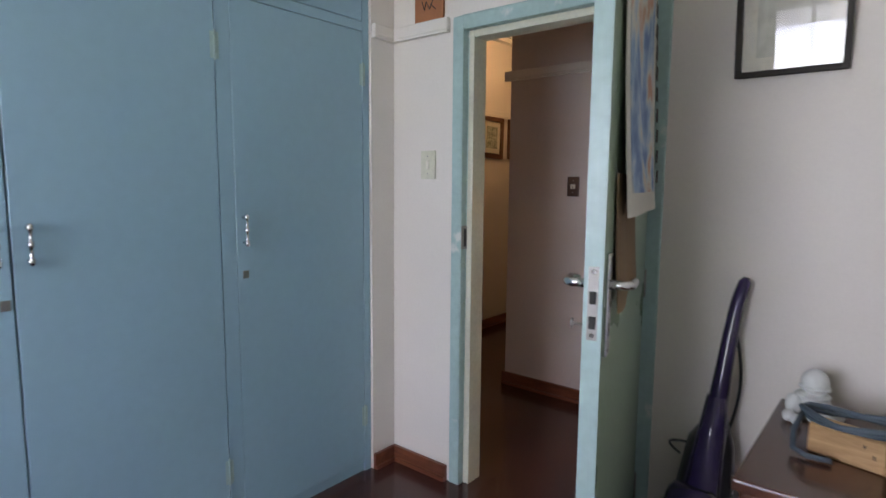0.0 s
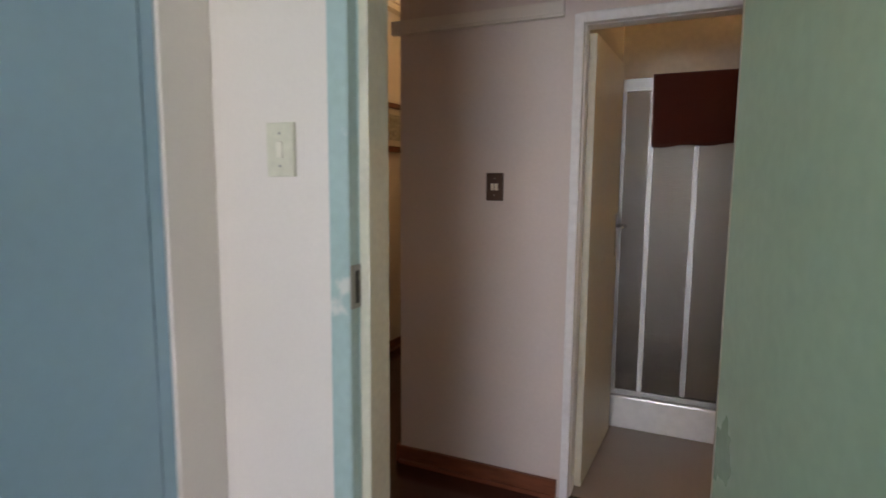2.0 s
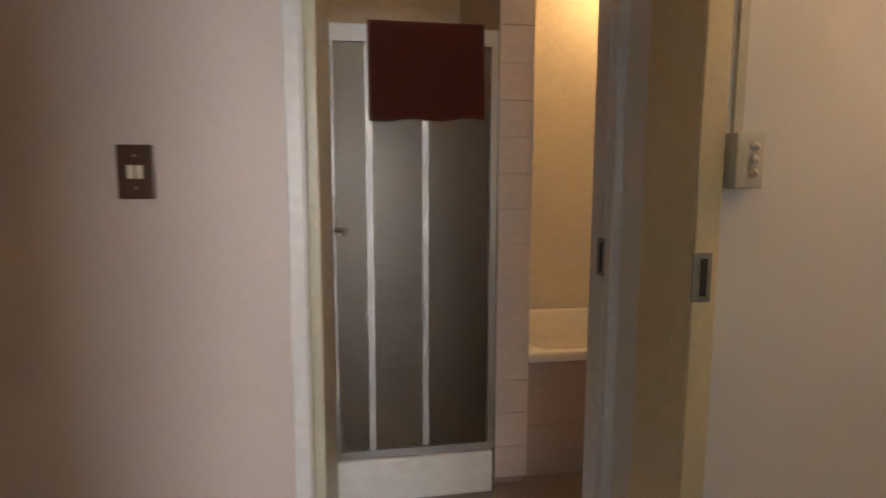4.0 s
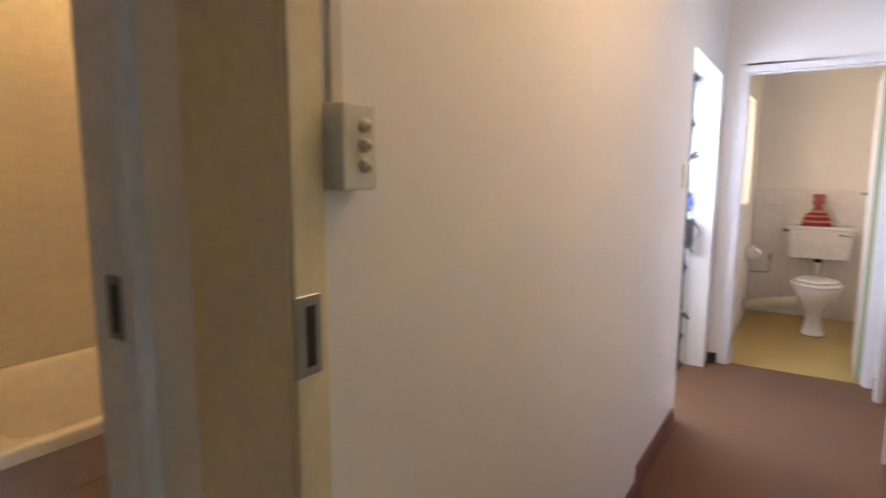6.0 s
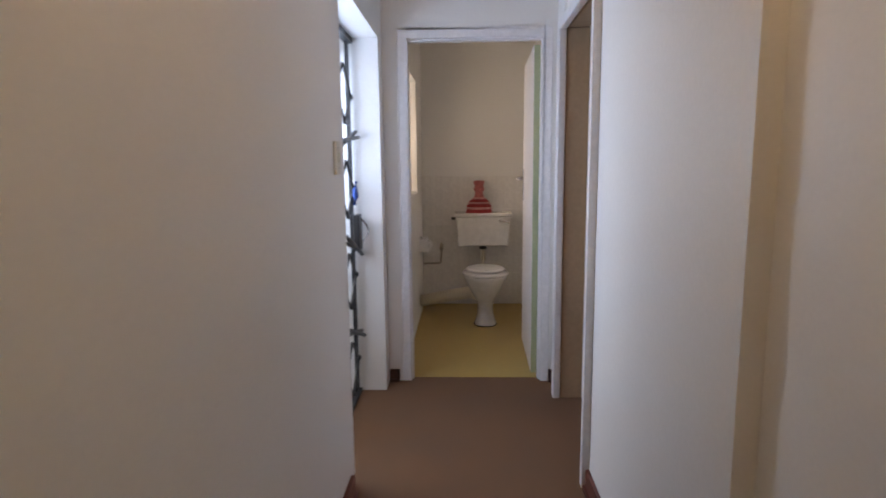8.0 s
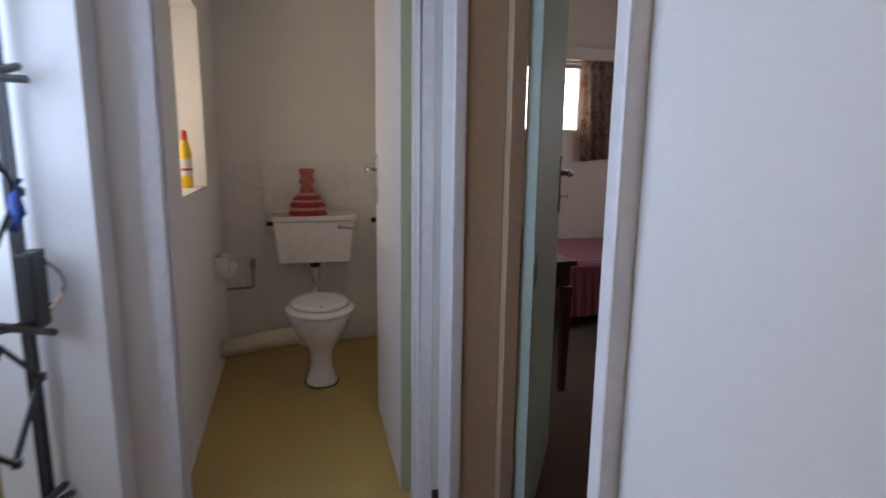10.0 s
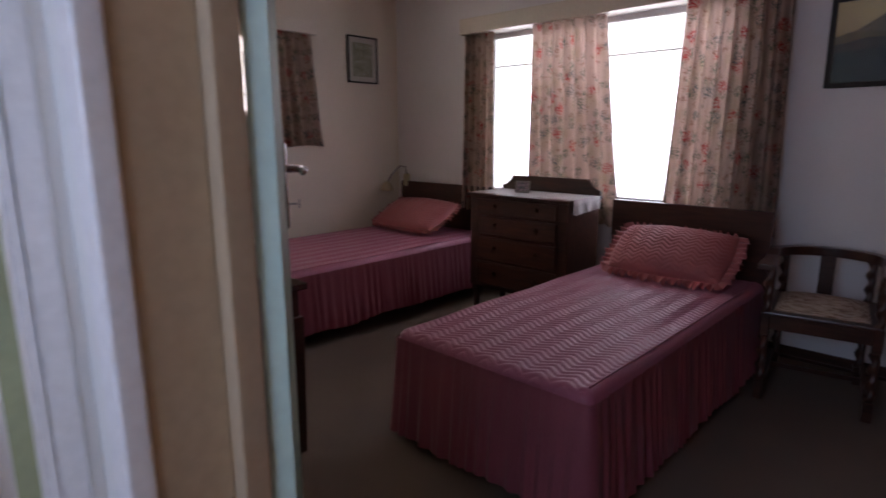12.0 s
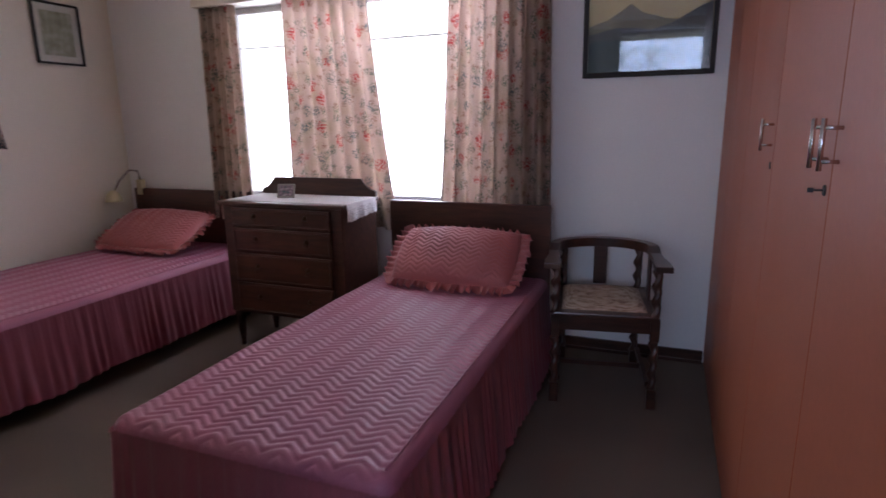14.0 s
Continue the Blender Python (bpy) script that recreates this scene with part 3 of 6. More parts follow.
switch_plate("light_switch", "cream plastic light switch on the cream wall", (0.234, 0.4645, 1.474), 0, 0.082, 0.128, M_PLATE, M_WPLAST, [(0, 0, 0.018, 0.04)])
switch_plate("light_switch", "brown bakelite light switch on the pinkish hall wall", (0.312, 1.7525, 1.377), 0, 0.078, 0.122, M_BAKE, M_WPLAST, [(-0.009, 0, 0.015, 0.03), (0.009, 0, 0.015, 0.03)])
switch_plate("light_switch", "small white light switch beside the back door", (4.14, 1.4545, 1.355), 0, 0.075, 0.12, M_WPLAST, M_PLATE, [(0, 0, 0.02, 0.04)])

plq = thing("wall_plaque", "terracotta coloured square plaque with dark writing", "plaque")
M_TERRA = mat("terracotta", (0.34, 0.13, 0.055), 0.7, 0.1, 12, 80, 0.1)
part("tile", bbox(0.156, 0.449, 2.102, 0.32, 0.4635, 2.27, 0.002, 1), M_TERRA, plq)
bm = bmesh.new()
for p in (((0.20, 0.4478, 2.19), (0.215, 0.4478, 2.15)), ((0.215, 0.4478, 2.15), (0.225, 0.4478, 2.185)), ((0.225, 0.4478, 2.185), (0.245, 0.4478, 2.15)), ((0.245, 0.4478, 2.15), (0.265, 0.4478, 2.19)), ((0.25, 0.4478, 2.17), (0.28, 0.4478, 2.145)), ((0.20, 0.4478, 2.215), (0.28, 0.4478, 2.225))):
    tube(bm, p, 0.0022, 5)
part("scratched_writing", bm, M_DARK, plq)


def framed_picture(name, label, w, h, place, turn, frame_mat, border, mat_col, art, depth=0.022, glazed=True, tilt=0, lean=0.0):
    """A picture on a wall; local x across, local -y towards the room."""
    t = thing(name, label, "picture")
    t.matrix_basis = pose(*place, 0, 0, turn) @ pose(0, 0, -h / 2, lean, tilt, 0) @ pose(0, 0, h / 2)
    bm = boxes((-w / 2, -depth, -h / 2, -w / 2 + border, 0, h / 2), (w / 2 - border, -depth, -h / 2, w / 2, 0, h / 2), (-w / 2 + border, -depth, -h / 2, w / 2 - border, 0, -h / 2 + border), (-w / 2 + border, -depth, h / 2 - border, w / 2 - border, 0, h / 2))
    part("frame", bevel(bm, 0.002, 1), frame_mat, t)
    mw = 0.0
    if mat_col:
        mw = min(w, h) * 0.13
        part("mount", boxes((-w / 2 + border, -0.007, -h / 2 + border, w / 2 - border, -0.003, h / 2 - border)), mat_col, t)
    part("print", boxes((-w / 2 + border + mw, -0.0085, -h / 2 + border + mw, w / 2 - border - mw, -0.0072 if mat_col else -0.003, h / 2 - border - mw)), art, t)
    if glazed:
        g = part("glass", boxes((-w / 2 + border, -0.0135, -h / 2 + border, w / 2 - border, -0.0115, h / 2 - border)), M_GLASS, t)
        g.visible_shadow = False
    return t


def art_mat(name, stops, scale=6.0, vertical=0.0, rough=0.6):
    """A printed or painted picture: bands of colour up the sheet, broken by noise."""
    m = bpy.data.materials.new(name)
    m.use_nodes = True
    nt = m.node_tree
    b = nt.nodes["Principled BSDF"]
    tc = nt.nodes.new("ShaderNodeTexCoord")
    n = nt.nodes.new("ShaderNodeTexNoise")
    n.inputs["Scale"].default_value, n.inputs["Detail"].default_value = scale, 6
    nt.links.new(tc.outputs["Generated"], n.inputs["Vector"])
    sx = nt.nodes.new("ShaderNodeSeparateXYZ")
    nt.links.new(tc.outputs["Generated"], sx.inputs[0])
    ma = nt.nodes.new("ShaderNodeMath")
    ma.operation = "MULTIPLY_ADD"
    ma.inputs[1].default_value = vertical
    nt.links.new(sx.outputs[2], ma.inputs[0])
    sc = nt.nodes.new("ShaderNodeMath")
    sc.operation = "MULTIPLY"
    sc.inputs[1].default_value = 1.0 - vertical * 0.75
    nt.links.new(n.outputs[0], sc.inputs[0])
    nt.links.new(sc.outputs[0], ma.inputs[2])
    cr = nt.nodes.new("ShaderNodeValToRGB")
    el = cr.color_ramp.elements
    while len(el) < len(stops):
        el.new(0.5)
    for e, (p, c) in zip(el, stops):
        e.position, e.color = p, (*c, 1)
    nt.links.new(ma.outputs[0], cr.inputs[0])
    nt.links.new(cr.outputs[0], b.inputs["Base Color"])
    b.inputs["Roughness"].default_value = rough
    return m


M_MOUNT = mat("cream_mount_card", (0.66, 0.62, 0.52), 0.8, 0.03)
M_BLACKF = mat("black_frame", (0.02, 0.014, 0.010), 0.62)
M_BROWNF = wood("brown_picture_frame", (0.06, 0.022, 0.01), (0.15, 0.06, 0.028), 0.35)
framed_picture("picture", "black-framed certificate under glass on the cream wall", 0.292, 0.46, (1.638, 0.4635, 1.952), 0, M_BLACKF, 0.017, M_MOUNT, art_mat("pale_certificate", [(0.3, (0.42, 0.4, 0.33)), (0.6, (0.6, 0.58, 0.5))], 5), lean=6.0)

# paper map and brown bag hanging on the door leaf (on the face turned to the room)
M_MAP = art_mat("faded_printed_map", [(0.38, (0.10, 0.19, 0.40)), (0.47, (0.28, 0.40, 0.55)), (0.55, (0.55, 0.55, 0.48)), (0.62, (0.5, 0.26, 0.17))], 3.2)


def sheet(x0, x1, z0, z1, y, curl, n=8, thick=0.0015, bottom_wave=0.0):
    """A hanging sheet in the leaf's plane, curling away at the foot and edges."""
    bm = bmesh.new()
    rows = []
    for k in (0, 1):
        grid = []
        for j in range(n + 1):
            v = j / n
            line = []
            for i in range(n + 1):
                u = i / n
                off = y + k * thick + curl * (1 - v) ** 2 * (0.4 + 0.6 * math.sin(2.2 * u + 0.4)) + 0.004 * math.sin(9 * u)
                line.append(bm.verts.new((x0 + (x1 - x0) * u, off, z0 + (z1 - z0) * v + bottom_wave * (1 - v) * math.sin(5 * u))))
            grid.append(line)
        rows.append(grid)
    a, b = rows
    for j in range(n):
        for i in range(n):
            bm.faces.new((a[j][i], a[j][i + 1], a[j + 1][i + 1], a[j + 1][i]))
            bm.faces.new((b[j][i], b[j + 1][i], b[j + 1][i + 1], b[j][i + 1]))
    for i in range(n):
        bm.faces.new((a[0][i], b[0][i], b[0][i + 1], a[0][i + 1]))
        bm.faces.new((a[n][i], a[n][i + 1], b[n][i + 1], b[n][i]))
        bm.faces.new((a[i][0], a[i + 1][0], b[i + 1][0], b[i][0]))
        bm.faces.new((a[i][n], b[i][n], b[i + 1][n], a[i + 1][n]))
    return bm


M_PAPER = mat("yellowed_paper", (0.62, 0.60, 0.52), 0.8, 0.05)
mp_t = thing("wall_map", "faded printed map with a white border pinned to the door", "map", place=(1.222, 0.452, 0), turn=-75.8)
part("paper", sheet(0.06, 0.76, 1.32, 2.00, 0.024, 0.035), M_PAPER, mp_t)
part("printed_map", sheet(0.16, 0.715, 1.375, 1.96, 0.0275, 0.033), M_MAP, mp_t)
M_INK = mat("printed_ink", (0.06, 0.05, 0.045), 0.8)
for k in range(9):
    part("margin_vignette", boxes((0.085, 0.052 - 0.003 * k, 1.40 + 0.065 * k, 0.135, 0.054 - 0.003 * k, 1.44 + 0.065 * k)), M_INK, mp_t, "small dark printed vignette on the margin")
M_KRAFT = mat("brown_kraft_paper", (0.24, 0.155, 0.085), 0.85, 0.12, 10, 60, 0.3)
bag = thing("paper_bag", "crumpled brown paper bag hung over the door handle", "bag", place=(1.222, 0.452, 0), turn=-75.8)
part("bag_body", sheet(0.42, 0.76, 1.12, 1.42, 0.0225, 0.018, 10, 0.004, 0.02), M_KRAFT, bag)

# upright vacuum cleaner leaning on the wall
M_PURPLE = mat("dark_purple_gloss_plastic", (0.022, 0.012, 0.055), 0.18, 0.1, 8, 50, 0.0, coat=0.4)
M_BPLAST = mat("black_plastic", (0.012, 0.012, 0.014), 0.3, 0.1, 8, 50, 0.0)
vac = thing("vacuum_cleaner", "upright dark purple and black vacuum cleaner leaning on the wall", "vacuum cleaner", place=(0.008, 0, 0))
bm = bmesh.new()
tube(bm, [(1.512, 0.335, 0.60), (1.524, 0.36, 0.78), (1.535, 0.385, 0.93), (1.545, 0.405, 1.03), (1.553, 0.415, 1.07), (1.559, 0.421, 1.098), (1.562, 0.424, 1.112)], [0.036, 0.027, 0.022, 0.021, 0.021, 0.018, 0.008], 14)
part("handle_grip", bm, M_PURPLE, vac, smooth=True)
bm = bmesh.new()
tube(bm, [(1.495, 0.29, 0.28), (1.500, 0.31, 0.45), (1.512, 0.335, 0.62), (1.518, 0.35, 0.74)], [0.062, 0.056, 0.043, 0.031], 16)
part("body", bm, M_PURPLE, vac, smooth=True)
bm = bmesh.new()
tube(bm, [(1.49, 0.35, 0.10), (1.492, 0.36, 0.40), (1.503, 0.375, 0.58), (1.515, 0.39, 0.66)], [0.092, 0.090, 0.07, 0.03], 16)
part("dust_bin", bm, M_BPLAST, vac, smooth=True)
bm = bmesh.new()
lathe(bm, ((0.05, -0.07), (0.068, -0.055), (0.072, 0.0), (0.068, 0.055), (0.05, 0.07)), 18, (1.485, 0.255, 0.40), "x")
part("motor_cap", bm, M_PURPLE, vac, smooth=True)
part("floor_head", bbox(1.35, 0.06, 0.0, 1.63, 0.34, 0.085, 0.025, 3), M_BPLAST, vac)
bm = bmesh.new()
tube(bm, arc((1.545, 0.425, 0.93), (1.545, 0.41, 0.62), (0.022, 0.0, 0.0), 10), 0.005, 6)
part("cable", bm, M_BPLAST, vac)
bm = bmesh.new()
tube(bm, arc((1.445, 0.31, 0.585), (1.435, 0.29, 0.55), (-0.04, -0.01, 0.012), 8), 0.004, 6)
part("cord_hook", bm, M_BPLAST, vac)

# desk with small things
M_DESK = wood("varnished_desk_wood", (0.055, 0.017, 0.008), (0.095, 0.031, 0.014), 0.22, (2, 9, 9), 0.3)
desk = thing("desk", "varnished red-brown wooden desk against the wall", "desk")
part("top", bbox(1.685, -0.185, 0.722, 2.40, 0.44, 0.75, 0.006, 2), M_DESK, desk)
for lx, ly in ((1.72, -0.14), (2.36, -0.14), (1.72, 0.40), (2.36, 0.40)):
    part("leg", bbox(lx - 0.022, ly - 0.022, 0.0, lx + 0.022, ly + 0.022, 0.7215, 0.004, 1), M_DESK, desk)
part("apron", boxes((1.745, -0.15, 0.64, 2.335, -0.13, 0.7215)), M_DESK, desk)
part("apron", boxes((1.745, 0.39, 0.64, 2.335, 0.41, 0.7215)), M_DESK, desk)
bm = bmesh.new()
for c, r, s in (((1.785, 0.325, 0.805), 0.052, (1.1, 0.9, 0.9)), ((1.79, 0.325, 0.878), 0.046, (0.95, 0.95, 1.05)), ((1.735, 0.29, 0.80), 0.026, (1.0, 0.9, 1.5)), ((1.845, 0.29, 0.79), 0.032, (1.3, 0.9, 1.0)), ((1.728, 0.245, 0.771), 0.021, (0.9, 1.5, 0.95)), ((1.755, 0.22, 0.769), 0.019, (0.9, 1.6, 0.9)), ((1.815, 0.26, 0.775), 0.025, (1.5, 0.9, 0.9))):
    bmesh.ops.create_icosphere(bm, subdivisions=3, radius=r, matrix=Matrix.Translation(c) @ Matrix.Diagonal((*s, 1)))
lathe(bm, ((0.046, -0.006), (0.049, 0.0), (0.046, 0.006)), 18, (1.79, 0.325, 0.862))
lathe(bm, ((0.052, -0.005), (0.056, 0.0), (0.052, 0.005)), 18, (1.785, 0.325, 0.832))
M_FIG = mat("grey_white_plastic", (0.60, 0.61, 0.60), 0.35, 0.05, 20, 60, 0.0)
for v in bm.verts:
    v.co = Vector((1.775, 0.30, 0.7505)) + (v.co - Vector((1.785, 0.30, 0.7505))) * 0.80
fig = tagged(put("figurine", bm, M_FIG, True), "small grey-white plastic figurine on the desk", "figurine")
M_PINE = wood("pale_pine", (0.36, 0.20, 0.085), (0.52, 0.32, 0.15), 0.5, (3, 20, 20), 0.0)
wb = thing("wooden_block", "pale pine block of wood on the desk", "wooden block", place=(1.875, 0.095, 0.7505), turn=-14)
part("block", bbox(-0.075, -0.035, 0, 0.085, 0.035, 0.072, 0.003, 1), M_PINE, wb)
part("end_holes", boxes((0.06, -0.0356, 0.03, 0.064, -0.0349, 0.04), (0.04, -0.0356, 0.05, 0.044, -0.0349, 0.058)), M_DARK, wb)
M_CORD = mat("blue_grey_rubber_cord", (0.06, 0.085, 0.11), 0.5, 0.1)
cd = thing("coiled_cable", "blue-grey cable coiled over the wooden block", "cable")
bm = bmesh.new()
pts = []
for k in range(40):
    a = k / 39 * 2 * math.pi * 2.2
    pts.append((1.90 + (0.125 + 0.01 * math.sin(3 * a)) * math.cos(a), 0.13 + 0.06 * math.sin(a), 0.832 + 0.008 * math.sin(2.3 * a)))
tube(bm, pts, 0.008, 8)
tube(bm, [(1.778, 0.12, 0.832), (1.765, 0.07, 0.80), (1.77, 0.04, 0.765), (1.80, 0.025, 0.759), (1.85, 0.03, 0.759)], 0.007, 8)
part("cord", bm, M_CORD, cd, smooth=True)
bm = bmesh.new()
lathe(bm, ((0.03, 0.0), (0.045, 0.01), (0.05, 0.05), (0.035, 0.09), (0.01, 0.10)), 16, (2.01, 0.27, 0.7505))
tagged(put("dark_pot", bm, M_BPLAST, True), "small dark rounded pot on the desk", "pot")

# window of the teal room
def steel_window(name, label, along, a0, a1, b, z0, z1, bars, rails, outward=1, material=M_FRAME):
    t = tagged(new(name), label, "window", kind="structure")

    def q(p0, p1, r0, r1, s0, s1):
        return (p0, r0, s0, p1, r1, s1) if along == "x" else (r0, p0, s0, r1, p1, s1)
    f = 0.035
    part("window_frame", boxes(q(a0, a0 + f, b - 0.02, b + 0.02, z0, z1), q(a1 - f, a1, b - 0.02, b + 0.02, z0, z1), q(a0 + f, a1 - f, b - 0.02, b + 0.02, z0, z0 + f), q(a0 + f, a1 - f, b - 0.02, b + 0.02, z1 - f, z1)), material, t)
    xs = [a0 + f] + [a0 + (a1 - a0) * k for k in bars] + [a1 - f]
    zs = [z0 + f] + [z0 + (z1 - z0) * k for k in rails] + [z1 - f]
    for x in xs[1:-1]:
        part("mullion", boxes(q(x - 0.014, x + 0.014, b - 0.016, b + 0.016, z0 + f, z1 - f)), material, t)
    for z in zs[1:-1]:
        for x0, x1 in zip(xs, xs[1:]):
            part("glazing_bar", boxes(q(x0 + 0.015, x1 - 0.015, b - 0.012, b + 0.012, z - 0.004, z + 0.004)), material, t)
    for x0, x1 in zip(xs, xs[1:]):
        for s0, s1 in zip(zs, zs[1:]):
            g = part("pane", boxes(q(x0 + 0.002, x1 - 0.002, b - 0.002, b + 0.002, s0 + 0.002, s1 - 0.002)), M_GLASS, t)
            g.visible_shadow = False
    return t


steel_window("window_teal_room", "wide white steel window of the teal bedroom", "x", 0.15, 1.75, -3.37, 0.9, 2.1, (0.33, 0.66), (0.25, 0.5, 0.75))
M_GLOW = bpy.data.materials.new("overexposed_daylight")
M_GLOW.use_nodes = True
gl = M_GLOW.node_tree.nodes["Principled BSDF"]
gl.inputs["Base Color"].default_value = (0, 0, 0, 1)
gl.inputs["Emission Color"].default_value = (0.93, 0.97, 1.0, 1)
gl.inputs["Emission Strength"].default_value = 4.0


def backdrop(name, *b):
    return setting(name, boxes(b), M_GLOW, "plain bright daylight outside the window", "backdrop")


backdrop("backdrop_teal_room", -1.5, -6.0, 0.0, 2.9, -5.95, 4.0)

# ---- hall and passage ----
framed_picture("picture", "brown-framed landscape print on the warm-lit passage wall", 0.36, 0.385, (-1.158, 2.96, 1.82), 90, M_BROWNF, 0.045, M_MOUNT, art_mat("old_landscape_print", [(0.35, (0.12, 0.13, 0.09)), (0.5, (0.3, 0.31, 0.22)), (0.65, (0.48, 0.48, 0.4))], 7), tilt=2)
framed_picture("picture", "brown-framed small print on the warm-lit passage wall", 0.36, 0.385, (-1.158, 3.42, 1.82), 90, M_BROWNF, 0.045, M_MOUNT, art_mat("old_river_print", [(0.35, (0.15, 0.15, 0.12)), (0.5, (0.33, 0.33, 0.27)), (0.65, (0.5, 0.5, 0.45))], 6))
framed_picture("picture", "brown-framed print beside others on the passage wall", 0.36, 0.385, (-1.158, 3.95, 1.82), 90, M_BROWNF, 0.045, M_MOUNT, art_mat("old_field_print", [(0.35, (0.13, 0.14, 0.1)), (0.5, (0.33, 0.33, 0.27)), (0.65, (0.5, 0.5, 0.45))], 6))


def ceiling_lamp(x, y, label):
    t = thing("ceiling_lamp", label, "lamp")
    bm = bmesh.new()
    lathe(bm, ((0.05, 2.755), (0.055, 2.765), (0.055, 2.779)), 16, (x, y, 0))
    part("ceiling_rose", bm, M_CERAM, t, smooth=True)
    bm = bmesh.new()
    lathe(bm, ((0.012, 2.64), (0.022, 2.65), (0.022, 2.70), (0.014, 2.754)), 12, (x, y, 0))
    part("bulb_holder", bm, M_CERAM, t, smooth=True)
    return t


ceiling_lamp(2.3, 3.3, "bare bulb holder on the bathroom ceiling")
ceiling_lamp(-0.65, 2.7, "bare bulb holder on the passage ceiling")
# this holder is added only to go with the corridor fill
ceiling_lamp(2.5, 0.95, "added bulb holder above the corridor fill light, out of view")

# ---- bathroom ----
M_RIPPLE = glass("rippled_shower_glass", 0.3, (0.64, 0.58, 0.51))
nt = M_RIPPLE.node_tree
wv = nt.nodes.new("ShaderNodeTexNoise")
wv.inputs["Scale"].default_value, wv.inputs["Detail"].default_value = 1.0, 2
tcn, mpn, bpn = nt.nodes.new("ShaderNodeTexCoord"), nt.nodes.new("ShaderNodeMapping"), nt.nodes.new("ShaderNodeBump")
mpn.inputs["Scale"].default_value = (40, 40, 160)
bpn.inputs["Strength"].default_value, bpn.inputs["Distance"].default_value = 0.5, 0.004
nt.links.new(tcn.outputs["Object"], mpn.inputs[0])
nt.links.new(mpn.outputs[0], wv.inputs["Vector"])
nt.links.new(wv.outputs[0], bpn.inputs["Height"])
nt.links.new(bpn.outputs[0], nt.nodes["Principled BSDF"].inputs["Normal"])
M_ALU = mat("satin_aluminium", (0.40, 0.40, 0.39), 0.48, 0.06, 8, 90, 0.02, metal=1)
sh = thing("shower_cubicle", "framed shower cubicle with rippled sliding glass panels", "shower")
part("tray", bevel(boxes((0.585, 2.63, 0.0, 1.385, 3.545, 0.19)), 0.012, 2), M_CERAM, sh, "white tiled shower kerb")
part("frame", boxes((0.70, 2.645, 0.195, 0.735, 2.69, 1.95), (1.362, 2.645, 0.195, 1.392, 2.69, 1.95), (0.735, 2.645, 0.195, 1.362, 2.69, 0.225), (0.735, 2.640, 1.885, 1.362, 2.695, 1.95)), M_ALU, sh)
for k, (x0, x1, y) in enumerate(((0.735, 0.885, 2.652), (0.855, 1.110, 2.664), (1.085, 1.362, 2.676))):
    pn = part("sliding_panel", boxes((x0, y - 0.002, 0.226, x1, y + 0.002, 1.884)), M_RIPPLE, sh, "rippled obscure glass panel")
    part("panel_stile", boxes((x1 - 0.028, y - 0.008, 0.226, x1 - 0.002, y - 0.0025, 1.884)) if k < 2 else boxes((x0, y - 0.008, 0.226, x0 + 0.018, y - 0.0025, 1.884)), M_ALU, pn)
tw = thing("towel", "dark rust-red towel hung over the shower rail", "towel")
M_TOWEL = mat("rust_red_towelling", (0.13, 0.022, 0.012), 0.95, 0.1, 6, 260, 0.6, grain_vary=0.25, sheen=0.3)
bm = bmesh.new()
nu, prof = 26, []
for k in range(15):
    prof.append((2.632 - 0.004 * math.sin(k * 0.4), 1.588 + (1.958 - 1.588) * k / 14))
prof += [(2.64, 1.968), (2.668, 1.972), (2.696, 1.966)]
for k in range(8):
    prof.append((2.702, 1.955 - 0.03 * k))
front = [[bm.verts.new((0.868 + 0.462 * u / nu + 0.006 * math.sin(1.7 * z), y - 0.006 * math.sin(u * 0.55) * (2.0 - z), z + (0.010 * (u / nu) - 0.005 * math.sin(u * 0.5) if k == 0 else 0))) for u in range(nu + 1)] for k, (y, z) in enumerate(prof)]
for a, b in zip(front, front[1:]):
    for u in range(nu):
        bm.faces.new((a[u], a[u + 1], b[u + 1], b[u]))
bmesh.ops.solidify(bm, geom=list(bm.faces), thickness=0.006)
part("cloth", bm, M_TOWEL, tw, smooth=True)

setting("wall_shower_side", boxes((1.41, 2.695, 0, 1.545, 3.545, 2.42)), M_GROUT, "tiled wall end between shower and bath", "wall")
pier = bpy.data.objects["wall_shower_side"]
tile_meshes = {}


def tile(parent, x0, y0, z0, x1, y1, z1, material, name="tile"):
    """One glazed tile with eased edges; alike sizes share a mesh."""
    key = (round(x1 - x0, 4), round(y1 - y0, 4), round(z1 - z0, 4), material.name)
    if key not in tile_meshes:
        bmt = bbox(0, 0, 0, x1 - x0, y1 - y0, z1 - z0, 0.0015, 1)
        me = bpy.data.meshes.new(name)
        bmt.to_mesh(me)
        bmt.free()
        me.materials.append(material)
        tile_meshes[key] = me
    ob = new(name, tile_meshes[key])
    ob.location = (x0, y0, z0)
    ob.parent = parent
    return ob


for k in range(16):
    z = 0.03 + 0.1505 * k
    tile(pier, 1.4075, 2.686, z + 0.001, 1.5565, 2.6945, z + 0.149, M_TILE)
    for j in range(3):
        tile(pier, 1.5455, 2.696 + 0.1505 * j, z + 0.001, 1.5545, 2.696 + 0.1505 * j + 0.1485, z + 0.149, M_TILEW)

bath = thing("bathtub", "white enamel bathtub with a tiled front panel", "bath")
bm = bmesh.new()


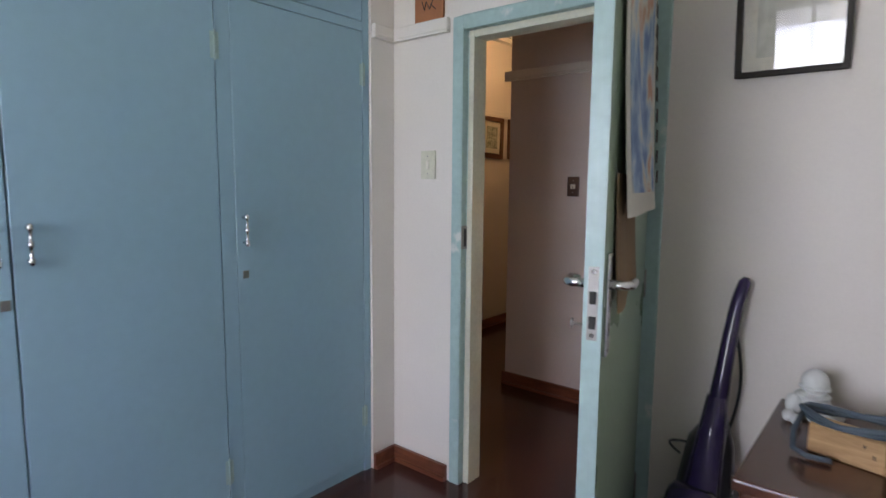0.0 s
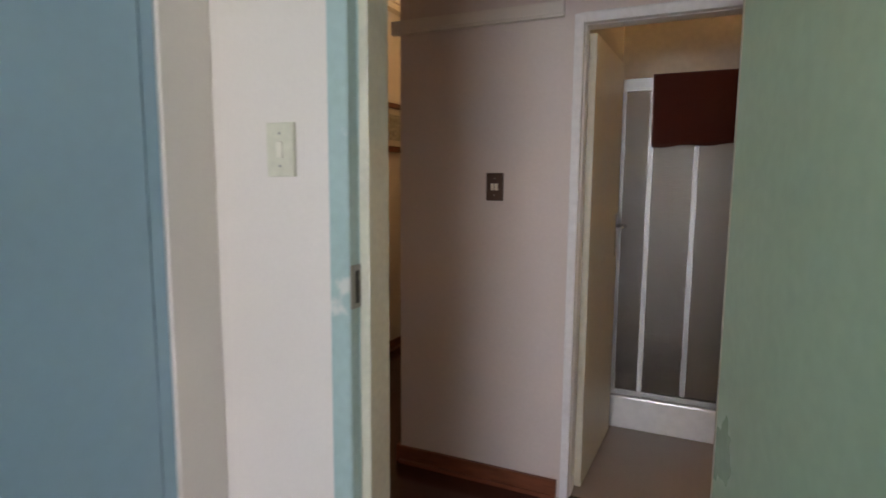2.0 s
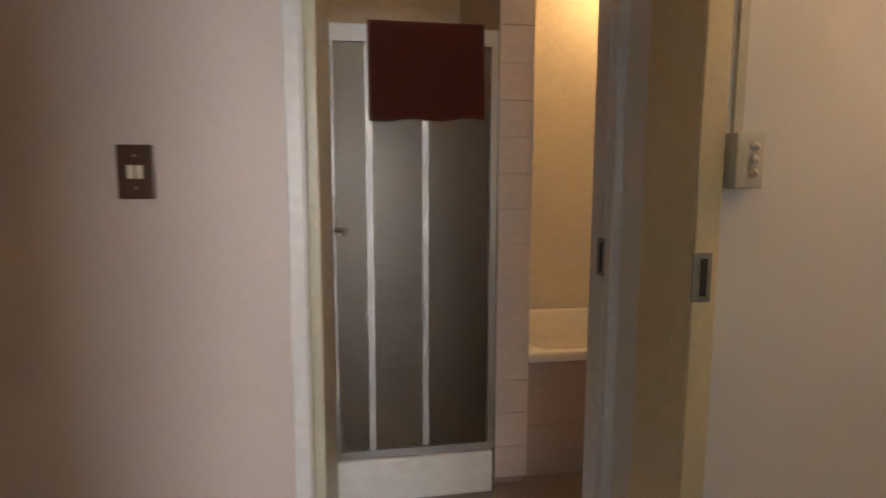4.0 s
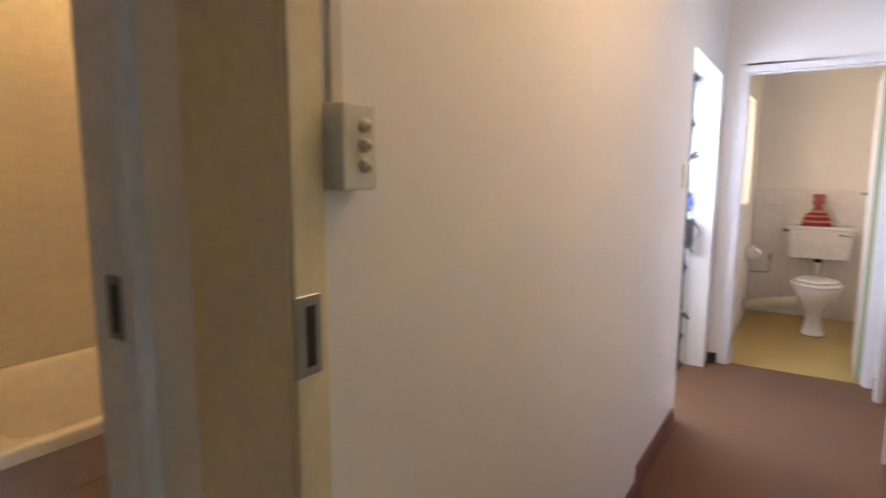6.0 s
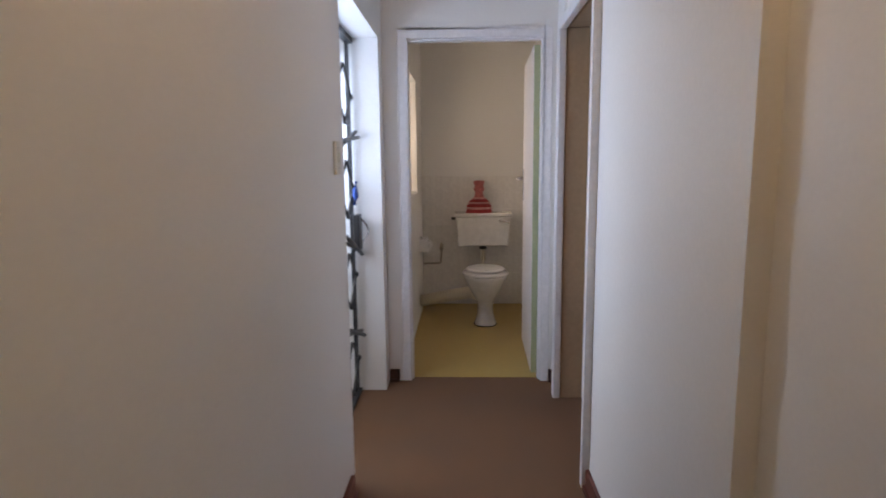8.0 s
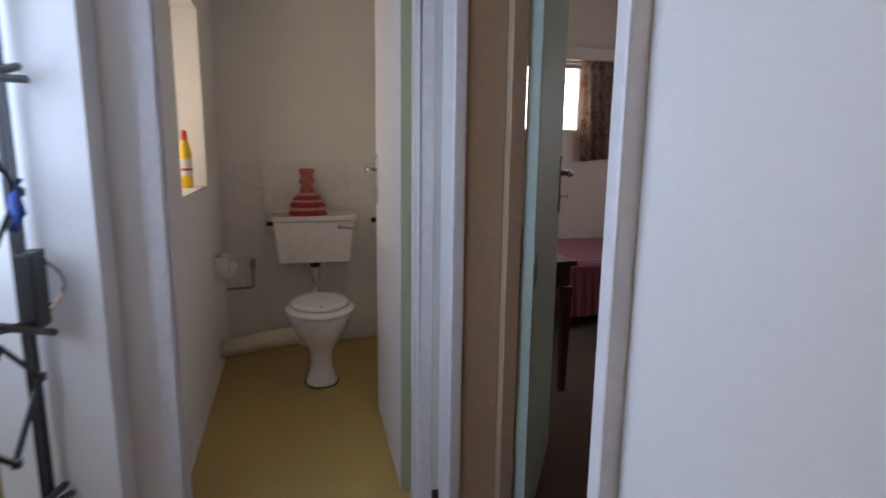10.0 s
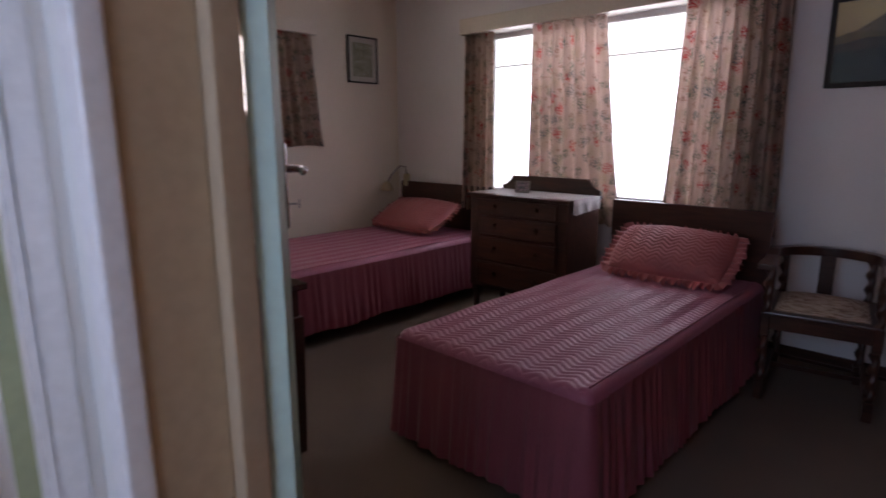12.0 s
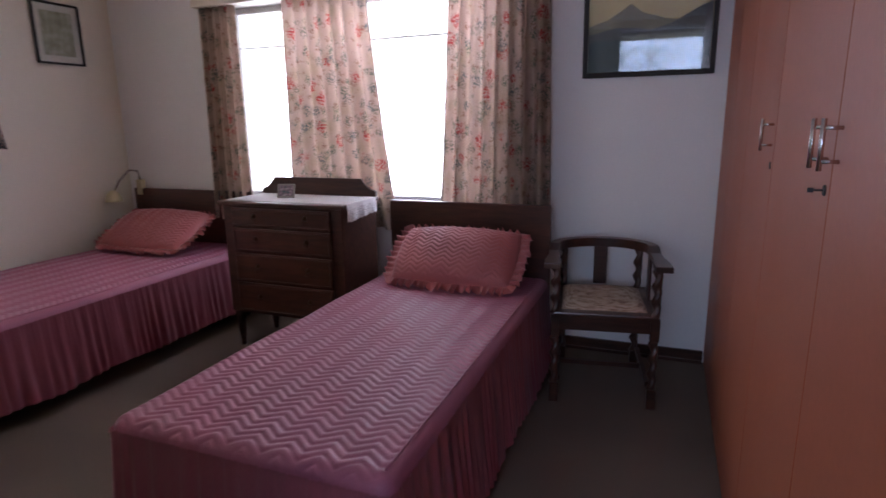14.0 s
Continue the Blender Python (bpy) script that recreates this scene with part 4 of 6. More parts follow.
def loop(inset, z, corner, n=7):
    x0, y0, x1, y1 = 1.56 + inset, 2.69 + inset, 3.075 - inset, 3.545 - inset
    pts = []
    for cx, cy, a0 in ((x1 - corner, y0 + corner, -90), (x1 - corner, y1 - corner, 0), (x0 + corner, y1 - corner, 90), (x0 + corner, y0 + corner, 180)):
        for i in range(n):
            a = radians(a0 + 90 * i / (n - 1))
            pts.append(bm.verts.new((cx + corner * math.cos(a), cy + corner * math.sin(a), z)))
    return pts


rings = [loop(0.0, 0.555, 0.012), loop(0.0, 0.588, 0.012), loop(0.008, 0.598, 0.02), loop(0.055, 0.598, 0.10), loop(0.075, 0.585, 0.12), loop(0.10, 0.45, 0.14), loop(0.14, 0.22, 0.16), loop(0.22, 0.17, 0.16)]
for a, b in zip(rings, rings[1:]):
    for i in range(len(a)):
        bm.faces.new((a[i], a[(i + 1) % len(a)], b[(i + 1) % len(b)], b[i]))
bm.faces.new(rings[-1])
part("tub", bm, M_CERAM, bath, smooth=True)
pan = part("front_panel", boxes((1.56, 2.732, 0.0, 3.075, 2.75, 0.553)), M_GROUT, bath)
M_TILEP = mat("dusky_pink_tile", (0.50, 0.40, 0.37), 0.2, 0.04, 2, 30, 0.02)
for k in range(3):
    for j in range(5):
        tile(pan, 1.562 + 0.302 * j, 2.723, 0.55 - 0.152 * (k + 1) if k < 2 else 0.1, 1.862 + 0.302 * j, 2.7315, 0.548 - 0.152 * k, M_TILEP)
bw = bpy.data.objects["wall_bathroom_north"]
for k in range(8):
    for j in range(6):
        tile(bw, 1.56 + 0.2525 * j, 3.5475, 0.62 + 0.1505 * k, 1.8124 + 0.2525 * j, 3.5495, 0.7695 + 0.1505 * k, M_TILEW)
sd = thing("soap_dish", "white ceramic wall soap dish", "soap dish")
bm = boxes((2.375, 3.43, 0.655, 2.50, 3.5405, 0.67), (2.375, 3.52, 0.67, 2.50, 3.5405, 0.75), (2.375, 3.43, 0.67, 2.388, 3.52, 0.745), (2.487, 3.43, 0.67, 2.50, 3.52, 0.745), (2.388, 3.43, 0.735, 2.487, 3.5195, 0.75))
part("bowl", bevel(bm, 0.004, 2), M_CERAM, sd)
bm = bmesh.new()
for c, r in (((2.34, 3.47, 0.775), 0.035), ((2.38, 3.46, 0.785), 0.04), ((2.43, 3.47, 0.78), 0.038), ((2.475, 3.47, 0.775), 0.032)):
    bmesh.ops.create_icosphere(bm, subdivisions=3, radius=r, matrix=Matrix.Translation(c) @ Matrix.Diagonal((1.1, 0.9, 0.6, 1)))
for v in bm.verts:
    v.co += 0.006 * noise.noise_vector(v.co * 60)
tagged(put("bath_sponge", bm, mat("yellow_sponge", (0.75, 0.55, 0.08), 0.9, 0.1, 20, 200, 0.5), True), "bright yellow bath sponge on the soap dish", "sponge")

# ---- corridor ----
sb = thing("switch_box", "surface-mounted cream switch box with three round switches", "switch box")
part("box", bbox(1.533, 1.372, 1.345, 1.597, 1.4235, 1.455, 0.004, 2), M_WPLAST, sb)
part("cover_seam", boxes((1.5325, 1.392, 1.349, 1.5328, 1.3935, 1.451)), M_PLATE, sb)
for z in (1.428, 1.402, 1.376):
    bm = bmesh.new()
    lathe(bm, ((0.005, -0.009), (0.0075, -0.007), (0.0085, -0.002), (0.0095, 0.0)), 14, (1.571, 1.372, z), "y")
    rk = part("round_switch", bm, M_WPLAST, sb, smooth=True)
    part("dolly", bbox(1.568, 1.359, z - 0.004, 1.574, 1.366, z + 0.002, 0.001, 1), M_WPLAST, rk)
part("conduit", boxes((1.545, 1.402, 1.456, 1.565, 1.4235, TOP - 0.001)), M_PLATE, sb, "cream cable trunking")

# back door: trellis gate, porch outside
gate = thing("trellis_gate", "black iron expanding security gate pushed partly open", "security gate")
GY = 1.615
for x in (4.85, 4.886, 5.212, 5.256):
    part("upright", boxes((x - 0.007, GY - 0.004, 0.02, x + 0.007, GY + 0.010, 1.99)), M_BLACKI, gate)
cols = (4.60, 4.868, 5.234)
for k in range(4):
    z0 = 0.075 + 0.4925 * k
    for a, b in zip(cols, cols[1:]):
        m_, h = (a + b) / 2, 0.295
        for p, q, dy in (((a, z0 + h / 2), (m_, z0 + h), -0.010), ((m_, z0 + h), (b, z0 + h / 2), -0.010), ((a, z0 + h / 2), (m_, z0), -0.010), ((m_, z0), (b, z0 + h / 2), -0.010)):
            bm = bmesh.new()
            tube(bm, [(p[0], GY + dy, p[1]), (q[0], GY + dy, q[1])], 0.0085, 4)
            part("lattice_bar", bm, M_BLACKI, gate)
        for p in ((m_, z0), (a, z0 + h / 2), (b, z0 + h / 2)):
            part("rivet", lathe(bmesh.new(), ((0.013, -0.008), (0.013, 0.008)), 8, (p[0], GY - 0.014, p[1]), "y"), M_BLACKI, gate)
for z, s in ((1.47, 1), (0.90, -1), (0.42, -1)):
    for dz in (0, 0.03):
        bm = bmesh.new()
        tube(bm, [(4.59, GY - 0.026 - dz / 2, z + dz), (4.85, GY - 0.026 - dz / 2, z - 0.05 * s + dz), (5.27, GY - 0.026 - dz / 2, z + 0.045 * s - dz)], 0.011, 6)
        part("scissor_brace", bm, M_BLACKI, gate)
lk = part("lock_case", bbox(5.16, GY - 0.05, 0.86, 5.25, GY - 0.016, 1.06, 0.006, 2), M_BLACKI, gate)
bm = bmesh.new()
tube(bm, arc((5.24, GY - 0.05, 1.03), (5.24, GY - 0.05, 0.90), (0.03, -0.03, 0), 8), 0.007, 6)
part("pull", bm, M_CHROME, lk, "bright metal pull")
part("top_track", boxes((4.285, GY - 0.02, 1.99, 5.285, GY + 0.02, 2.018)), M_BLACKI, gate)
part("floor_track", boxes((4.285, GY - 0.015, 0.0, 5.285, GY + 0.015, 0.018)), M_BLACKI, gate)
bm = bmesh.new()
tube(bm, [(5.14, GY - 0.03, 1.12), (5.165, GY - 0.035, 1.16), (5.155, GY - 0.034, 1.20), (5.19, GY - 0.034, 1.24)], [0.012, 0.016, 0.014, 0.008], 7)
tagged(put("rag", bm, mat("blue_cloth", (0.04, 0.09, 0.32), 0.9, 0.2, 20, 100, 0.3), True), "small blue rag tied to the gate", "rag")
M_YELLOW = mat("yellow_outside_paint", (0.36, 0.26, 0.05), 0.7, 0.08, 1.5, 50, 0.1)
setting("pavement_porch", boxes((3.3, 1.755, -0.158, 6.6, 4.6, -0.145)), mat("porch_cement", (0.14, 0.11, 0.09), 0.7, 0.1, 2, 60, 0.1), "plain cement porch floor outside the back door", "porch floor")
setting("wall_porch_parapet", boxes((6.0, 1.96, -0.145, 6.12, 4.5, 0.745)), M_YELLOW, "low yellow painted porch wall", "wall")
setting("wall_porch_pillar", boxes((5.99, 1.665, -0.145, 6.13, 1.955, TOP)), M_YELLOW, "yellow painted porch pillar", "wall")
# out of view; added to keep sun and sky off the porch wall
setting("porch_shade_slab", boxes((3.3, 1.755, 2.5, 6.4, 4.8, 2.56)), M_CEIL, "unseen slab added to shade the porch", "roof")
backdrop("backdrop_porch", 6.6, 2.0, 0.2, 6.65, 9.0, 4.0)
backdrop("backdrop_toilet", 6.2, 4.9, 0.6, 9.5, 4.95, 4.0)

# ---- toilet ----
steel_window("window_toilet", "narrow white steel toilet window", "x", 6.12, 6.83, 1.60, 1.10, 2.0, (), (0.45,))
setting("window_sill_toilet", boxes((6.122, 1.378, 1.102, 6.828, 1.575, 1.112)), M_WHITE, "painted sill of the toilet window", "sill")
bm = bmesh.new()
tube(bm, [(6.55, 1.575, 1.66), (6.55, 1.53, 1.665), (6.58, 1.515, 1.66), (6.63, 1.51, 1.655)], 0.005, 6)
tagged(put("window_catch", bm, M_BLACKI, True), "small dark window catch", "window catch")

wc = thing("toilet", "white ceramic toilet with a closed lid", "toilet", place=(6.70, 0.81, 0.003))


def oval_stack(rows, n=28):
    """A body of stacked ovals: (z, centre x, half length, half width, squareness)."""
    bm = bmesh.new()
    rings = []
    for z, cx, rx, ry, e in rows:
        ring = []
        for i in range(n):
            a = 2 * math.pi * i / n
            c, s = math.cos(a), math.sin(a)
            ring.append(bm.verts.new((cx + rx * math.copysign(abs(c) ** e, c), ry * math.copysign(abs(s) ** e, s), z)))
        rings.append(ring)
    for a, b in zip(rings, rings[1:]):
        for i in range(n):
            bm.faces.new((a[i], a[(i + 1) % n], b[(i + 1) % n], b[i]))
    bm.faces.new(rings[0][::-1])
    bm.faces.new(rings[-1])
    return bm


part("pan", oval_stack([(0.0, 0.035, 0.118, 0.092, 0.9), (0.018, 0.035, 0.117, 0.091, 0.9), (0.032, 0.035, 0.104, 0.080, 0.9), (0.10, 0.035, 0.088, 0.066, 1), (0.16, 0.03, 0.088, 0.064, 1), (0.21, 0.02, 0.108, 0.078, 1), (0.27, 0.008, 0.15, 0.112, 1), (0.34, 0.0, 0.192, 0.150, 1), (0.395, 0.0, 0.212, 0.170, 1), (0.42, 0.0, 0.220, 0.178, 1), (0.428, 0.0, 0.218, 0.176, 1)]), M_CERAM, wc, smooth=True)
# thin dark ring where the pan meets the floor
part("foot_ring", oval_stack([(-0.002, 0.035, 0.124, 0.098, 0.9), (0.004, 0.035, 0.122, 0.096, 0.9)]), M_DARK, wc, "dark ring round the foot")
seat = part("seat", oval_stack([(0.431, -0.01, 0.222, 0.183, 1), (0.436, -0.01, 0.229, 0.189, 1), (0.449, -0.01, 0.229, 0.189, 1), (0.455, -0.01, 0.222, 0.182, 1)]), M_CERAM, wc, "white plastic seat", True)
part("lid", oval_stack([(0.460, 0.012, 0.186, 0.154, 1), (0.463, 0.012, 0.194, 0.161, 1), (0.474, 0.012, 0.194, 0.161, 1), (0.481, 0.012, 0.184, 0.151, 1), (0.484, 0.012, 0.150, 0.12, 1)]), M_CERAM, wc, "white plastic lid", True)
part("lid_buffer", bbox(0.10, -0.1, 0.454, 0.12, 0.1, 0.461, 0.001, 1), M_CERAM, wc)
part("lid_mark", bbox(-0.158, -0.005, 0.4815, -0.136, 0.005, 0.4845, 0.001, 1), M_DARK, wc)
part("rear_spigot", bbox(0.15, -0.05, 0.22, 0.30, 0.05, 0.40, 0.02, 3), M_CERAM, wc)
bm = bmesh.new()
tube(bm, [(7.285, 0.81, 0.60), (7.285, 0.81, 0.46), (7.27, 0.81, 0.40), (7.2, 0.81, 0.36), (6.98, 0.81, 0.34)], 0.022, 12)
tagged(put("flush_pipe", bm, mat("cream_pipe_paint", (0.70, 0.65, 0.52), 0.4), True), "cream painted flush pipe below the cistern", "pipe")
bm = bmesh.new()
tube(bm, [(6.83, 0.87, 0.25), (6.86, 0.94, 0.24), (6.93, 1.10, 0.20), (7.02, 1.372, 0.13)], [0.058, 0.052, 0.052, 0.052], 16)
tube(bm, [(6.815, 0.835, 0.255), (6.845, 0.905, 0.245)], 0.066, 16)
tagged(put("waste_pipe", bm, bpy.data.materials["cream_pipe_paint"], True), "thick cream waste pipe slanting to the wall", "pipe")
cis = thing("cistern", "white ceramic wall cistern with a chrome flush lever", "cistern")
bm = bmesh.new()
vb = [(7.22, 0.585), (7.22, 1.035), (7.415, 1.035), (7.415, 0.585)]
vt = [(7.185, 0.560), (7.185, 1.058), (7.415, 1.058), (7.415, 0.560)]
lo, hi = [bm.verts.new((x, y, 0.59)) for x, y in vb], [bm.verts.new((x, y, 0.862)) for x, y in vt]
bm.faces.new(lo[::-1]), bm.faces.new(hi)
for i in range(4):
    bm.faces.new((lo[i], lo[(i + 1) % 4], hi[(i + 1) % 4], hi[i]))
part("tank", bevel(bm, 0.014, 3), M_CERAM, cis)
part("lid", bbox(7.172, 0.548, 0.864, 7.416, 1.070, 0.895, 0.007, 2), M_CERAM, cis)
bm = bmesh.new()
tube(bm, [(7.182, 0.66, 0.825), (7.16, 0.66, 0.825)], 0.013, 10)
tube(bm, [(7.16, 0.67, 0.825), (7.155, 0.61, 0.822), (7.157, 0.575, 0.814)], [0.008, 0.007, 0.006], 8)
part("flush_lever", bm, M_CHROME, cis)
bm = bmesh.new()
lathe(bm, ((0.012, 0.0), (0.014, 0.03), (0.010, 0.04)), 10, (7.30, 1.062, 0.838), "y")
part("inlet_valve", bm, M_BLACKI, cis)
part("outlet_nut", lathe(bmesh.new(), ((0.03, 0.555), (0.034, 0.56), (0.034, 0.588), (0.03, 0.59)), 12, (7.285, 0.81, 0)), M_BLACKI, cis)
# crocheted cover
M_KNITR = mat("red_crochet_wool", (0.42, 0.045, 0.05), 0.95, 0.15, 30, 260, 0.8, grain_vary=0.3)
M_KNITW = mat("pink_white_crochet_wool", (0.66, 0.34, 0.32), 0.95, 0.15, 30, 260, 0.8, grain_vary=0.3)
doll = thing("crocheted_roll_cover", "red and white crocheted toilet roll cover on the cistern", "roll cover", place=(7.292, 0.845, 0.896))


def ruffle(z0, z1, r0, r1, waves, amp):
    bm = bmesh.new()
    n = waves * 6
    rings = []
    for k in range(5):
        f = k / 4
        r = r0 + (r1 - r0) * f
        rings.append([bm.verts.new(((r + amp * math.sin(waves * 2 * math.pi * i / n) * (1 - f)) * math.cos(2 * math.pi * i / n), (r + amp * math.sin(waves * 2 * math.pi * i / n) * (1 - f)) * math.sin(2 * math.pi * i / n), z0 + (z1 - z0) * f)) for i in range(n)])
    for a, b in zip(rings, rings[1:]):
        for i in range(n):
            bm.faces.new((a[i], a[(i + 1) % n], b[(i + 1) % n], b[i]))
    bm.faces.new(rings[0][::-1])
    bm.faces.new(rings[-1])
    return bm


for k, (z0, z1, r0, r1) in enumerate(((0.0, 0.035, 0.118, 0.108), (0.032, 0.055, 0.118, 0.100), (0.052, 0.085, 0.112, 0.092), (0.082, 0.100, 0.105, 0.078), (0.098, 0.125, 0.092, 0.055), (0.122, 0.138, 0.068, 0.045))):
    part("ruffle", ruffle(z0, z1, r0, r1, 14, 0.006), (M_KNITR, M_KNITW)[k % 2], doll, smooth=True)
part("neck", lathe(bmesh.new(), ((0.046, 0.136), (0.040, 0.16), (0.034, 0.185), (0.046, 0.20), (0.050, 0.215), (0.040, 0.235), (0.038, 0.25), (0.048, 0.262), (0.050, 0.278), (0.040, 0.288), (0.015, 0.29)), 20), mat("dusty_rose_wool", (0.50, 0.16, 0.15), 0.95, 0.2, 30, 260, 0.8, grain_vary=0.3), doll, smooth=True)
# roll holder, pipes, hook, bottle
rh = thing("toilet_roll_holder", "white ceramic toilet roll holder on the wall", "roll holder")
bm = boxes((6.93, 1.30, 0.58, 6.95, 1.374, 0.70), (7.06, 1.30, 0.58, 7.08, 1.374, 0.70), (6.95, 1.352, 0.58, 7.06, 1.374, 0.70))
part("bracket", bevel(bm, 0.006, 2), M_CERAM, rh)
bm = bmesh.new()
lathe(bm, ((0.012, -0.05), (0.042, -0.05), (0.042, 0.05), (0.012, 0.05)), 18, (7.005, 1.308, 0.63), "x")
part("paper_roll", bm, mat("tissue_paper", (0.8, 0.79, 0.77), 0.95), rh, smooth=False)
part("roll_core", lathe(bmesh.new(), ((0.011, -0.0515), (0.011, 0.0515)), 10, (7.005, 1.308, 0.63), "x"), M_DARK, rh)
bm = bmesh.new()
tube(bm, [(7.405, 1.37, 0.40), (7.405, 1.215, 0.405), (7.405, 1.205, 0.42), (7.405, 1.20, 0.60)], 0.008, 8)
lathe(bm, ((0.012, 0.53), (0.018, 0.535), (0.018, 0.585), (0.012, 0.59)), 10, (7.40, 1.20, 0))
tagged(put("water_pipe", bm, mat("dull_painted_copper", (0.42, 0.36, 0.28), 0.5), True), "thin painted water pipe on the toilet wall", "pipe")
bm = bmesh.new()
lathe(bm, ((0.017, 0.0), (0.02, -0.01), (0.012, -0.03)), 12, (7.419, 0.41, 0.835), "x")
tagged(put("wall_hook", bm, M_BLACKI, True), "small black coat hook on the toilet wall", "hook")
btl = thing("bleach_bottle", "bright yellow plastic cleaner bottle on the window sill", "bottle", place=(6.70, 1.45, 1.1125))
M_YPL = mat("yellow_plastic", (0.80, 0.52, 0.02), 0.3, 0.04, 8, 50, 0.0)
part("bottle_body", oval_stack([(0.0, 0, 0.042, 0.026, 0.8), (0.01, 0, 0.045, 0.028, 0.8), (0.17, 0, 0.045, 0.028, 0.8), (0.21, 0, 0.030, 0.022, 0.9), (0.235, 0, 0.015, 0.014, 1)], 20), M_YPL, btl, smooth=True)
part("cap", lathe(bmesh.new(), ((0.014, 0.236), (0.016, 0.24), (0.013, 0.275), (0.008, 0.285)), 12), mat("red_plastic_cap", (0.5, 0.03, 0.02), 0.35), btl, "red cap")
part("label_band", oval_stack([(0.06, 0, 0.0458, 0.0288, 0.8), (0.145, 0, 0.0458, 0.0288, 0.8)], 20), mat("white_label", (0.75, 0.72, 0.68), 0.5), btl, "white paper label")
part("label_print", oval_stack([(0.085, 0, 0.0462, 0.0292, 0.8), (0.098, 0, 0.0462, 0.0292, 0.8)], 20), mat("red_label_print", (0.5, 0.05, 0.08), 0.5), btl)
wt = bpy.data.objects["wall_toilet_east"]
M_TILET = mat("white_glazed_toilet_tile", (0.79, 0.775, 0.75), 0.2, 0.02, 2, 30, 0.02)
for k in range(8):
    for j in range(4):
        tile(wt, 7.4135, 0.335 + 0.26 * j, 0.004 + 0.1525 * k, 7.4192, 0.335 + 0.26 * j + 0.2585, 0.155 + 0.1525 * k, M_TILET)

# ---- pink bedroom ----


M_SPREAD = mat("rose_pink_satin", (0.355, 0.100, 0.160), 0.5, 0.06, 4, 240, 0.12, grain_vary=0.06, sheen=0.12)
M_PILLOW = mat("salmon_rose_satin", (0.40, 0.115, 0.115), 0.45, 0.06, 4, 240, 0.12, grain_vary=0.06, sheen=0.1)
# the spread's satin, darkened in its colour for the shaded sides
M_SKIRTF = mat("rose_satin_skirt_shaded", (0.26, 0.066, 0.09), 0.42, 0.08, 6, 240, 0.12, grain_vary=0.06, sheen=0.08, stretch=(1, 1, 0.3))
# printed curtains: flowers and sprigs on pale cloth, light shines through
M_CURT = bpy.data.materials.new("floral_curtain_cloth")
M_CURT.use_nodes = True
nt = M_CURT.node_tree
pb, outn = nt.nodes["Principled BSDF"], nt.nodes["Material Output"]
tcn = nt.nodes.new("ShaderNodeTexCoord")
wob = nt.nodes.new("ShaderNodeTexNoise")
wob.inputs["Scale"].default_value = 38
vm = nt.nodes.new("ShaderNodeVectorMath")
vm.operation = "MULTIPLY_ADD"
vm.inputs[1].default_value = (0.05, 0.05, 0.05)
nt.links.new(tcn.outputs["Object"], wob.inputs["Vector"])
nt.links.new(wob.outputs["Color"], vm.inputs[0])
nt.links.new(tcn.outputs["Object"], vm.inputs[2])


scr = nt.nodes.new("ShaderNodeTexNoise")
scr.inputs["Scale"].default_value, scr.inputs["Detail"].default_value = 95, 2
nt.links.new(tcn.outputs["Object"], scr.inputs["Vector"])
scm = nt.nodes.new("ShaderNodeMapRange")
scm.inputs[1].default_value, scm.inputs[2].default_value = 0.46, 0.54
nt.links.new(scr.outputs[0], scm.inputs[0])


def blots(scale, limit, soft, seed, broken=True):
    """Scattered motifs of loose brush marks."""
    v = nt.nodes.new("ShaderNodeTexVoronoi")
    v.inputs["Scale"].default_value, v.inputs["Randomness"].default_value = scale, 0.7
    mp_ = nt.nodes.new("ShaderNodeMapping")
    mp_.inputs["Location"].default_value = (seed, seed * 0.7, seed * 1.3)
    nt.links.new(vm.outputs[0], mp_.inputs[0])
    nt.links.new(mp_.outputs[0], v.inputs["Vector"])
    r_ = nt.nodes.new("ShaderNodeMapRange")
    r_.inputs[1].default_value, r_.inputs[2].default_value, r_.inputs[3].default_value, r_.inputs[4].default_value = limit - soft, limit + soft, 1, 0
    nt.links.new(v.outputs["Distance"], r_.inputs[0])
    if not broken:
        return r_.outputs[0]
    m_ = nt.nodes.new("ShaderNodeMath")
    m_.operation = "MULTIPLY"
    nt.links.new(r_.outputs[0], m_.inputs[0])
    nt.links.new(scm.outputs[0], m_.inputs[1])
    return m_.outputs[0]


def layer(under, mask, colour):
    x = nt.nodes.new("ShaderNodeMix")
    x.data_type = "RGBA"
    nt.links.new(mask, x.inputs[0])
    if isinstance(under, tuple):
        x.inputs[6].default_value = (*under, 1)
    else:
        nt.links.new(under, x.inputs[6])
    x.inputs[7].default_value = (*colour, 1)
    return x.outputs[2]


c = layer((0.57, 0.445, 0.37), blots(9, 0.36, 0.22, 3.1, False), (0.48, 0.38, 0.28))
c = layer(c, blots(11, 0.36, 0.09, 7.7), (0.16, 0.18, 0.13))
c = layer(c, blots(15, 0.27, 0.08, 1.7), (0.30, 0.17, 0.12))
c = layer(c, blots(6.2, 0.24, 0.04, 0.4), (0.42, 0.05, 0.045))
c = layer(c, blots(6.6, 0.22, 0.05, 5.2), (0.15, 0.17, 0.16))
nt.links.new(c, pb.inputs["Base Color"])
pb.inputs["Roughness"].default_value = 0.8
tr = nt.nodes.new("ShaderNodeBsdfTranslucent")
nt.links.new(c, tr.inputs[0])
ms = nt.nodes.new("ShaderNodeMixShader")
ms.inputs[0].default_value = 0.24
nt.links.new(pb.outputs[0], ms.inputs[1])
nt.links.new(tr.outputs[0], ms.inputs[2])
nt.links.new(ms.outputs[0], outn.inputs[0])


